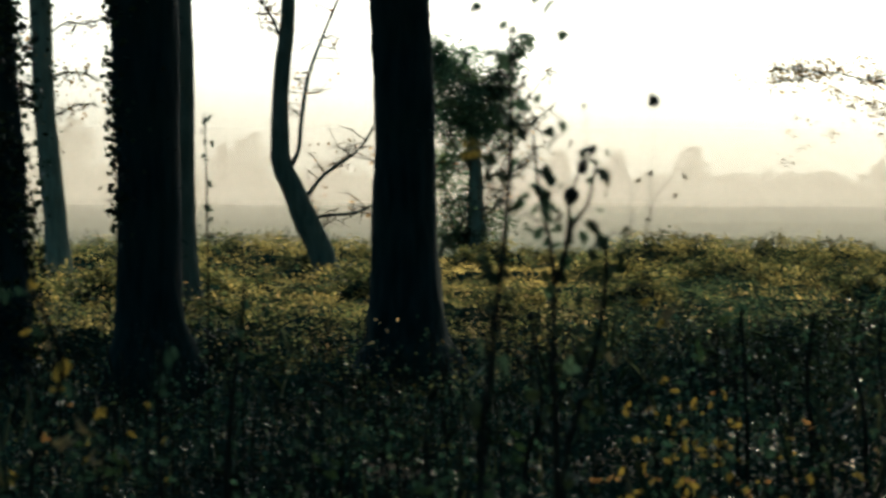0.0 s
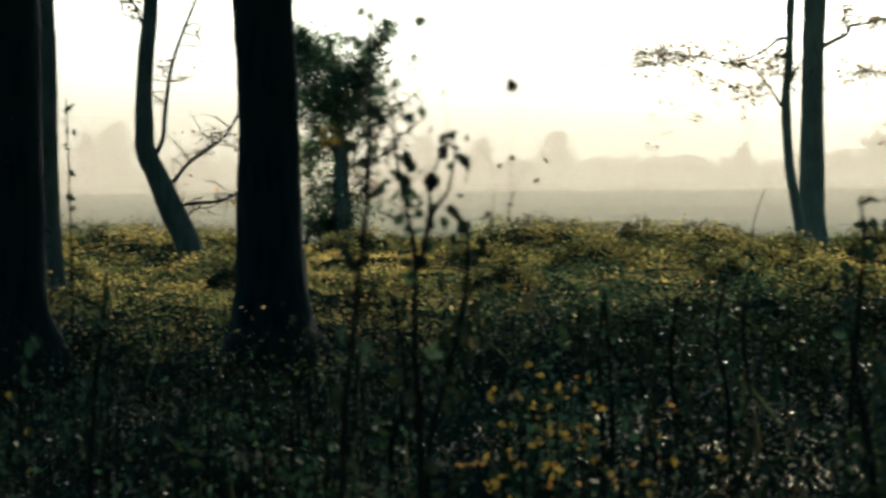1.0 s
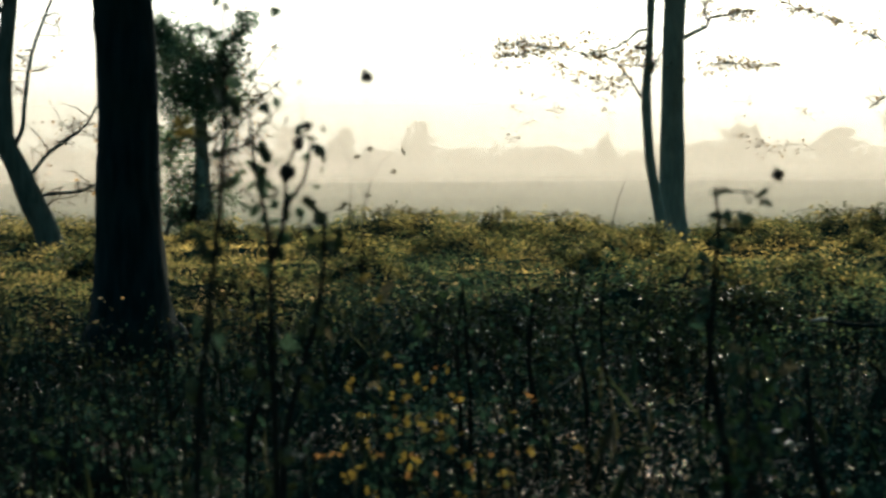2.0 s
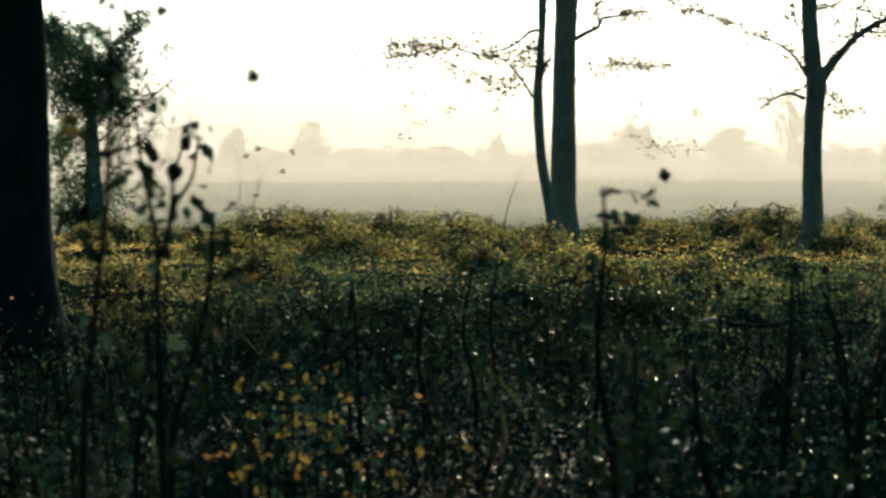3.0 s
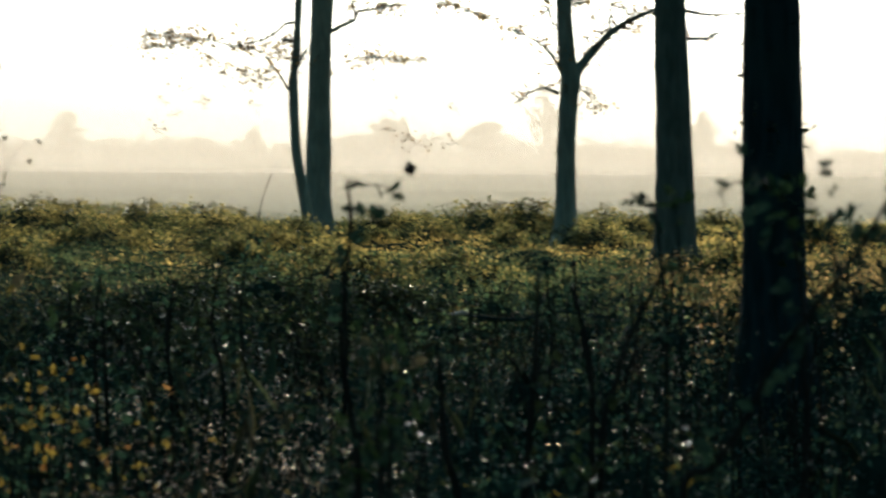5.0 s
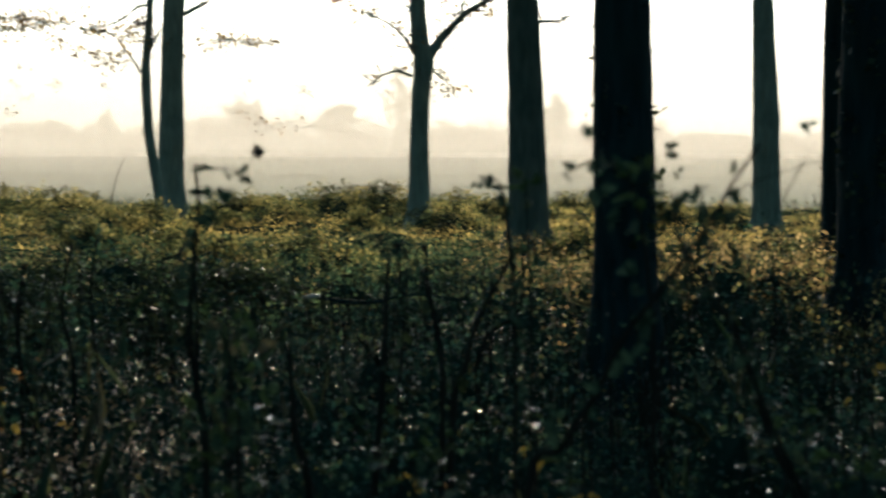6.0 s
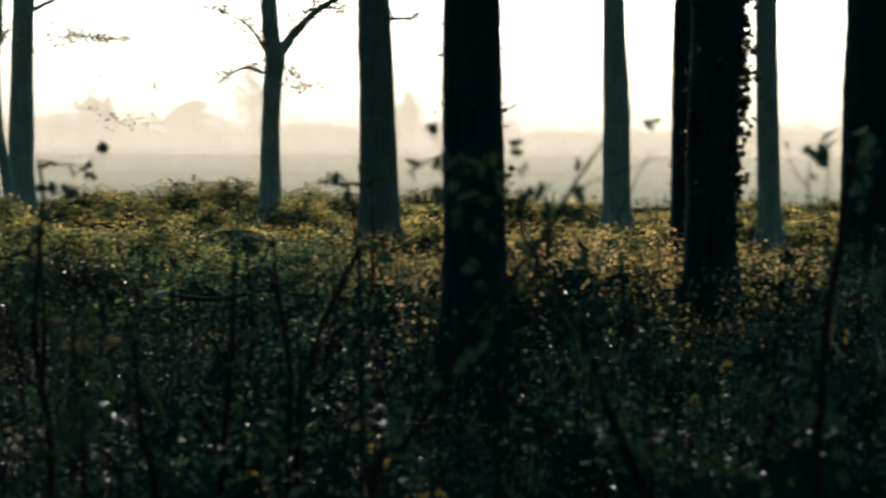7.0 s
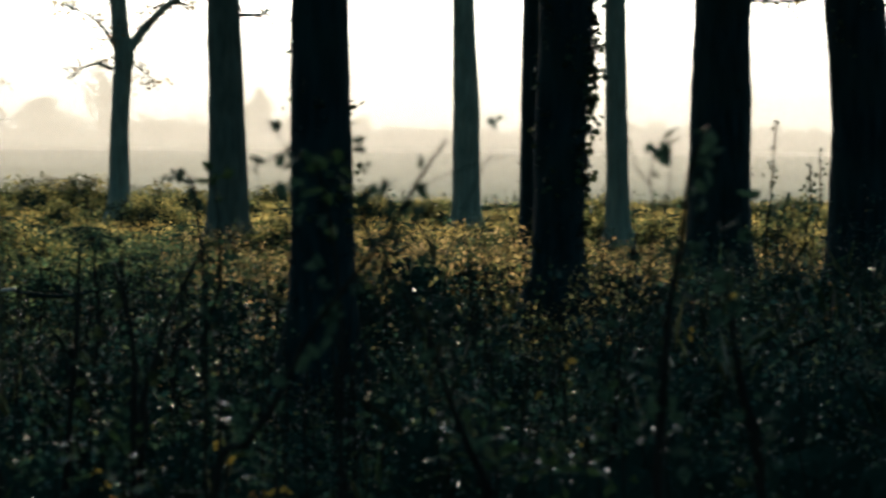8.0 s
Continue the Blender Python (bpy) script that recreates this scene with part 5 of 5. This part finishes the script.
build_plant("tall_weed", "weed with hooked leaves and one round seed head", [(0.008, [(0.33, 8.09, 0.82), (0.31, 8.09, 1.01), (0.29, 8.09, 1.15), (0.30, 8.09, 1.34), (0.31, 8.09, 1.47), (0.30, 8.09, 1.56)]), (0.003, [(0.30, 8.09, 1.56), (0.35, 8.09, 1.55), (0.39, 8.09, 1.55), (0.43, 8.09, 1.51)]), (0.0012, [(0.42, 8.09, 1.52), (0.43, 8.09, 1.56), (0.45, 8.09, 1.59)])],
    [((0.33, 8.09, 1.55), 0.04, None), ((0.39, 8.09, 1.54), 0.05, None), ((0.42, 8.09, 1.52), 0.035, None), ((0.33, 8.09, 1.50), 0.065, None), ((0.30, 8.09, 1.50), 0.05, None), ((0.35, 8.09, 1.17), 0.05, A), ((0.33, 8.09, 1.15), 0.05, None), ((0.35, 8.09, 1.12), 0.035, A), ((0.41, 8.09, 1.12), 0.045, A), ((0.48, 8.09, 1.13), 0.04, A), ((0.24, 8.10, 0.98), 0.045, None), ((0.41, 8.09, 0.94), 0.055, None)],
    [((0.45, 8.09, 1.59), 0.013)], seed=10)
build_plant("bent_weed", "dark weed with one drooping umbrella-like leaf", [(0.005, [(1.18, 8.93, 1.08), (1.16, 8.93, 1.37), (1.14, 8.93, 1.50), (1.11, 8.93, 1.52)])], [((1.10, 8.93, 1.52), 0.065, None), ((1.08, 8.94, 1.51), 0.03, None)], seed=11)
build_plant("arching_bramble", "long dark bramble cane arching past the trunks with drooping leaves", [(0.008, [(0.95, 6.94, 0.86), (1.02, 6.93, 0.98), (1.09, 6.92, 1.09), (1.14, 6.91, 1.20), (1.23, 6.90, 1.32), (1.31, 6.88, 1.43), (1.36, 6.87, 1.52), (1.42, 6.86, 1.61)]), (0.0065, [(1.52, 6.84, 0.87), (1.44, 6.86, 1.05), (1.40, 6.87, 1.16), (1.33, 6.88, 1.30), (1.26, 6.89, 1.41), (1.25, 6.89, 1.51)]),
    (0.002, [(1.36, 6.87, 1.51), (1.43, 6.86, 1.54), (1.55, 6.84, 1.58), (1.61, 6.82, 1.58)]), (0.003, [(1.43, 6.86, 1.40), (1.47, 6.85, 1.50), (1.52, 6.84, 1.60)]), (0.003, [(1.03, 6.93, 1.55), (1.09, 6.92, 1.58), (1.11, 6.92, 1.59), (1.16, 6.91, 1.51)]), (0.002, [(1.06, 6.92, 1.63), (1.09, 6.92, 1.60), (1.11, 6.92, 1.59)])],
    [((1.36, 6.87, 1.57), 0.032, None), ((1.30, 6.88, 1.47), 0.06, None), ((1.27, 6.89, 1.49), 0.045, None), ((1.32, 6.88, 1.46), 0.045, None), ((1.24, 6.89, 1.60), 0.04, None), ((1.25, 6.89, 1.55), 0.03, None), ((1.11, 6.92, 1.58), 0.055, None), ((1.09, 6.92, 1.55), 0.04, None), ((1.07, 6.92, 1.63), 0.035, None), ((1.04, 6.93, 1.56), 0.045, None), ((1.25, 6.89, 1.50), 0.045, None), ((1.51, 6.84, 1.65), 0.028, None), ((1.53, 6.84, 1.65), 0.022, None), ((1.11, 6.92, 1.50), 0.05, None), ((1.26, 6.89, 1.41), 0.05, None), ((1.32, 6.88, 1.40), 0.06, None), ((1.27, 6.89, 1.37), 0.05, None), ((1.12, 6.91, 1.45), 0.05, None), ((1.17, 6.91, 1.34), 0.05, None), ((1.37, 6.87, 1.35), 0.06, None), ((1.19, 6.90, 1.24), 0.06, None)], seed=12)
build_plant("tall_weed", "dark curving stem with ragged withered leaves", [(0.010, [(1.85, 6.76, 0.87), (1.86, 6.76, 1.09), (1.87, 6.76, 1.25), (1.89, 6.75, 1.38), (1.90, 6.75, 1.47), (1.91, 6.75, 1.55), (1.93, 6.74, 1.61)]), (0.004, [(1.87, 6.76, 1.20), (1.83, 6.77, 1.33), (1.84, 6.76, 1.44), (1.83, 6.77, 1.53), (1.84, 6.76, 1.60)]), (0.003, [(1.88, 6.75, 1.35), (1.86, 6.76, 1.44), (1.87, 6.76, 1.52), (1.87, 6.76, 1.59)]), (0.002, [(1.83, 6.77, 1.52), (1.80, 6.78, 1.56), (1.79, 6.78, 1.61)]), (0.003, [(1.90, 6.75, 1.46), (1.95, 6.74, 1.44), (2.00, 6.72, 1.46), (2.05, 6.71, 1.48)])],
    [((1.85, 6.76, 1.62), 0.051, None), ((1.86, 6.76, 1.59), 0.051, None), ((1.84, 6.77, 1.59), 0.036, None), ((1.79, 6.78, 1.61), 0.020, None), ((1.93, 6.74, 1.59), 0.065, None), ((1.95, 6.74, 1.55), 0.058, None), ((2.05, 6.71, 1.48), 0.065, None), ((2.11, 6.69, 1.44), 0.023, None), ((1.84, 6.77, 1.54), 0.023, None), ((1.87, 6.76, 1.50), 0.026, None), ((1.83, 6.77, 1.48), 0.023, None), ((1.92, 6.74, 1.39), 0.087, None), ((1.98, 6.73, 1.44), 0.072, None), ((1.99, 6.72, 1.30), 0.03, Y), ((1.94, 6.74, 1.51), 0.072, None), ((2.00, 6.72, 1.38), 0.087, None), ((2.03, 6.71, 1.41), 0.072, None), ((1.75, 6.79, 1.07), 0.065, None), ((1.96, 6.73, 1.25), 0.072, None)], seed=13)
build_plant("bent_weed", "dark stem leaning under withered leaves", [(0.008, [(2.20, 7.18, 0.83), (2.16, 7.19, 1.05), (2.13, 7.20, 1.20), (2.12, 7.21, 1.34)])], [((2.14, 7.20, 1.25), 0.05, None), ((2.11, 7.21, 1.30), 0.05, None), ((2.31, 7.15, 0.97), 0.045, None), ((2.39, 7.13, 1.18), 0.035, None)], seed=14)
for s, (x0, tip) in enumerate((((9.18, 30.67, 0.76), (9.26, 30.64, 1.84)), ((9.60, 30.54, 0.76), (9.65, 30.53, 1.58)), ((9.53, 30.56, 0.76), (9.56, 30.55, 1.45)), ((9.28, 30.64, 0.76), (9.39, 30.61, 1.18)))):
    rng = np.random.default_rng(200 + s)
    a, b = np.array(x0), np.array(tip)
    build_plant("plume_grass", "tall dry plume of seeding grass", [(0.009, [x0, tuple(a * 0.6 + b * 0.4 + rng.normal(size=3) * 0.02), tip])], [(tuple(a + (b - a) * t + rng.normal(size=3) * 0.03), 0.06, None) for t in 0.2 + 0.8 * rng.random(16)], seed=200 + s)
build_plant("leaning_stalk", "bare pale stalk leaning at the meadow's edge", [(0.012, [(0.62, 73.00, 0.38), (0.78, 73.00, 1.05), (1.02, 72.99, 1.64)])], [], seed=15, mat=DRY, leafy=0)
stick = thing("fallen_stick", (1.67, 21.78, 0.615), "bare fallen stick with a pale lit end", "stick")
o = Vector((1.76, 22.93, 0.56))
part("bark", mesh_of("bark", *tube(resample([(p[0] - o.x, p[1] - o.y, p[2] - o.z, r) for p, r in (((1.63, 22.95, 0.58), 0.012), ((1.76, 22.93, 0.56), 0.012), ((1.99, 22.92, 0.55), 0.011), ((2.25, 22.88, 0.60), 0.0095), ((2.56, 22.85, 0.56), 0.006))], 0.05), 8, 0.2, 3.0), BARK, True), stick)
# the sunlit tip is a separate piece with the light in its colour
part("sunlit_end", mesh_of("sunlit_end", *tube(resample([(p[0] - o.x, p[1] - o.y, p[2] - o.z, r) for p, r in (((1.53, 22.95, 0.58), 0.0049), ((1.59, 22.95, 0.585), 0.016), ((1.64, 22.93, 0.59), 0.015))], 0.02), 8, 0.2, 3.0), SUNLIT_WOOD, True), stick, "end coloured pale as if sunlit")
for k, (low, high) in enumerate((((0.13, 16.00, 0.39), (0.10, 16.00, 1.16)), ((-0.18, 15.00, 0.36), (-0.23, 15.00, 1.00)), ((-0.48, 13.99, 0.54), (-0.51, 13.99, 1.15)), ((1.61, 16.92, 0.31), (1.60, 16.92, 1.11)), ((0.49, 13.99, 0.42), (0.48, 13.99, 1.24)),
                                   ((1.66, 14.91, 0.39), (1.54, 14.92, 1.16)), ((1.90, 15.89, 0.63), (2.10, 15.86, 1.12)), ((1.52, 13.92, 0.32), (1.44, 13.93, 1.09)), ((1.77, 14.90, 0.33), (1.84, 14.89, 1.03)), ((3.22, 12.60, 0.47), (3.28, 12.59, 1.19)),
                                   ((-0.52, 13.99, 0.50), (-0.51, 13.99, 1.14)), ((-0.23, 15.00, 0.48), (-0.22, 15.00, 1.07)), ((0.00, 14.00, 0.65), (-0.01, 14.00, 1.20)), ((-1.30, 12.94, 0.53), (-1.28, 12.94, 1.14)))):
    rng = np.random.default_rng(400 + k)
    a, b = np.array(low), np.array(high)
    mid = a * 0.5 + b * 0.5 + rng.normal(size=3) * 0.05
    build_plant("dead_stalk", "dark dead stalk with a few shrivelled leaves", [(0.008, [low, tuple(mid), high])], [(high, 0.05, None)], [(high, 0.014)] if k % 2 else [], seed=400 + k, group="dead stalks in the undergrowth", leafy=0.35)
for k, points in enumerate(([(0.94, 10.49, 0.50), (0.97, 10.49, 0.99), (0.98, 10.49, 1.26)], [(1.07, 9.49, 0.80), (1.11, 9.49, 0.99), (1.14, 9.49, 1.10), (1.24, 9.49, 1.30)], [(1.15, 10.49, 0.71), (1.15, 10.49, 0.92), (1.13, 10.49, 1.06), (1.08, 10.49, 1.22)],
                             [(2.06, 9.49, 0.59), (2.01, 9.49, 0.72), (1.94, 9.49, 0.90), (1.88, 9.49, 1.11)], [(2.88, 9.49, 0.58), (2.81, 9.49, 0.91), (2.78, 9.49, 1.18)], [(2.81, 10.99, 0.42), (2.82, 10.99, 0.77), (2.84, 10.99, 1.03)], [(0.67, 9.49, 0.60), (0.63, 9.49, 0.80), (0.61, 9.49, 1.05)])):
    build_plant("dead_stalk", "stout dark stalk leaning out of the undergrowth", [(0.010, points)], [(points[-1], 0.05, None)], seed=430 + k, group="dead stalks in the undergrowth", mat=IVY, leafy=0.5)
for k, (place, n) in enumerate((((-0.87, 14.97, 0.57), 9), ((-0.70, 13.98, 0.50), 8), ((-0.74, 12.98, 0.46), 6), ((-0.40, 13.99, 0.47), 8), ((-2.29, 9.74, 0.85), 8), ((1.01, 10.95, 0.59), 6), ((1.61, 10.89, 0.52), 6), ((2.94, 11.64, 0.68), 5), ((-0.69, 12.0, 0.62), 9), ((-0.61, 13.0, 0.66), 9), ((-0.43, 11.5, 0.60), 8), ((-0.67, 11.0, 0.56), 9), ((-0.31, 12.0, 0.62), 7))):
    rng = np.random.default_rng(500 + k)
    c = np.array(place)
    top = c + np.array([0, 0, 0.1])
    build_plant("yellow_weed", "low weed with scattered yellow and brown leaves", [(0.005, [(c[0], c[1], 0.0), tuple(c * 0.5 + np.array([c[0], c[1], 0]) * 0.5 + rng.normal(size=3) * 0.02), tuple(top)])],
                [(tuple(c + rng.normal(size=3) * np.array([0.13, 0.15, 0.14])), 0.02 + 0.025 * rng.random(), Y if rng.random() < 0.85 else AUTUMN) for _ in range(n + 3)], seed=500 + k)
# low green weeds close to the lens
for k, (place, n) in enumerate((((0.37, 7.99, 0.96), 9), ((0.33, 7.99, 0.84), 8), ((0.42, 8.99, 1.07), 5), ((0.40, 7.99, 0.94), 8), ((0.29, 9.00, 0.92), 6), ((0.91, 8.95, 0.83), 6), ((1.86, 7.79, 0.83), 7), ((1.94, 8.80, 0.81), 6), ((2.23, 8.73, 0.91), 5),
                                ((-0.87, 7.95, 0.92), 6), ((-0.45, 9.99, 1.18), 4), ((-1.47, 8.88, 0.86), 5), ((-2.02, 8.78, 0.90), 5), ((-1.17, 8.93, 0.83), 4), ((0.44, 8.99, 0.80), 5), ((2.27, 8.72, 0.74), 6))):
    rng = np.random.default_rng(600 + k)
    c = np.array(place)
    spots = [c + rng.normal(size=3) * np.array([0.05, 0.1, 0.055]) for _ in range(n + 3)]
    build_plant("nettle", "leafy green nettle in the shade", [(0.005, [(c[0], c[1], 0.0), (c[0] + 0.01, c[1], c[2] * 0.6), (c[0], c[1], c[2] + 0.06)])] + [(0.0015, [(c[0], c[1], q[2] - 0.02), tuple(q)]) for q in spots],
                [(tuple(q), 0.03 + 0.02 * rng.random(), NETTLE if rng.random() < 0.8 else WEED) for q in spots], seed=600 + k, group="nettles close by", leafy=0.2)
# low weeds whose flat wet leaves catch the light
for k, (x, y, z) in enumerate(((0.54, 8.99, 0.88), (0.50, 8.99, 0.71), (1.33, 8.99, 0.69), (1.85, 8.99, 0.81), (1.98, 8.99, 0.80), (1.85, 8.99, 0.72), (2.06, 8.99, 0.72), (2.17, 8.99, 0.73), (2.27, 8.99, 0.72), (0.83, 8.99, 0.76), (1.20, 8.99, 0.87), (2.46, 8.99, 0.81), (0.97, 8.99, 0.69))):
    rng = np.random.default_rng(800 + k)
    weed = thing("low_weed", (x, y, 0), "low weed with flat wet leaves glinting in the sun", "plant", "wet weeds close by")
    part("stem", mesh_of("stem", *tube(resample([(0, 0, -0.06, 0.004), (0.01, 0, z * 0.6, 0.0035), (0, 0, z, 0.002)], 0.05), 6), STEM, True), weed)
    for _ in range(10):
        length, o = 0.03 + 0.02 * rng.random(), rng.normal(size=3) * np.array([0.03, 0.06, 0.025])
        ob = part("leaf", mesh_of("leaf", *leaf_blade(length, length * 0.55, 0.1, rng.random() * 6), WET, True), weed)
        ob.matrix_basis = Matrix.Translation((o[0], o[1], z + o[2])) @ Euler((rng.normal() * 0.24, rng.normal() * 0.24, rng.random() * 6.283)).to_matrix().to_4x4()
# leaves that hang before the trunks
build_plant("bent_weed", "soft green weed leaves hanging before a dark trunk", [(0.005, [(1.29, 7.39, 1.04), (1.28, 7.40, 1.32), (1.25, 7.40, 1.49), (1.23, 7.40, 1.56)]), (0.002, [(1.25, 7.40, 1.49), (1.28, 7.39, 1.53), (1.31, 7.39, 1.51)]), (0.002, [(1.25, 7.40, 1.52), (1.22, 7.41, 1.54), (1.20, 7.41, 1.56)])],
    [((1.21, 7.41, 1.56), 0.05, NETTLE), ((1.24, 7.40, 1.55), 0.055, NETTLE), ((1.26, 7.40, 1.56), 0.05, NETTLE), ((1.29, 7.39, 1.53), 0.045, NETTLE), ((1.23, 7.40, 1.50), 0.05, NETTLE), ((1.31, 7.39, 1.50), 0.04, NETTLE), ((1.25, 7.40, 1.47), 0.045, NETTLE), ((1.27, 7.40, 1.40), 0.04, NETTLE), ((1.24, 7.40, 1.42), 0.04, None)], seed=701, leafy=0)
build_plant("bent_weed", "pale green umbel leaves before a trunk", [(0.004, [(1.22, 8.92, 1.05), (1.21, 8.92, 1.37), (1.20, 8.92, 1.52)])],
    [((1.18, 8.92, 1.52), 0.055, NETTLE), ((1.23, 8.92, 1.52), 0.055, NETTLE), ((1.21, 8.92, 1.50), 0.045, NETTLE), ((1.16, 8.93, 1.51), 0.04, NETTLE), ((1.21, 8.92, 1.44), 0.035, NETTLE)], seed=702, leafy=0)
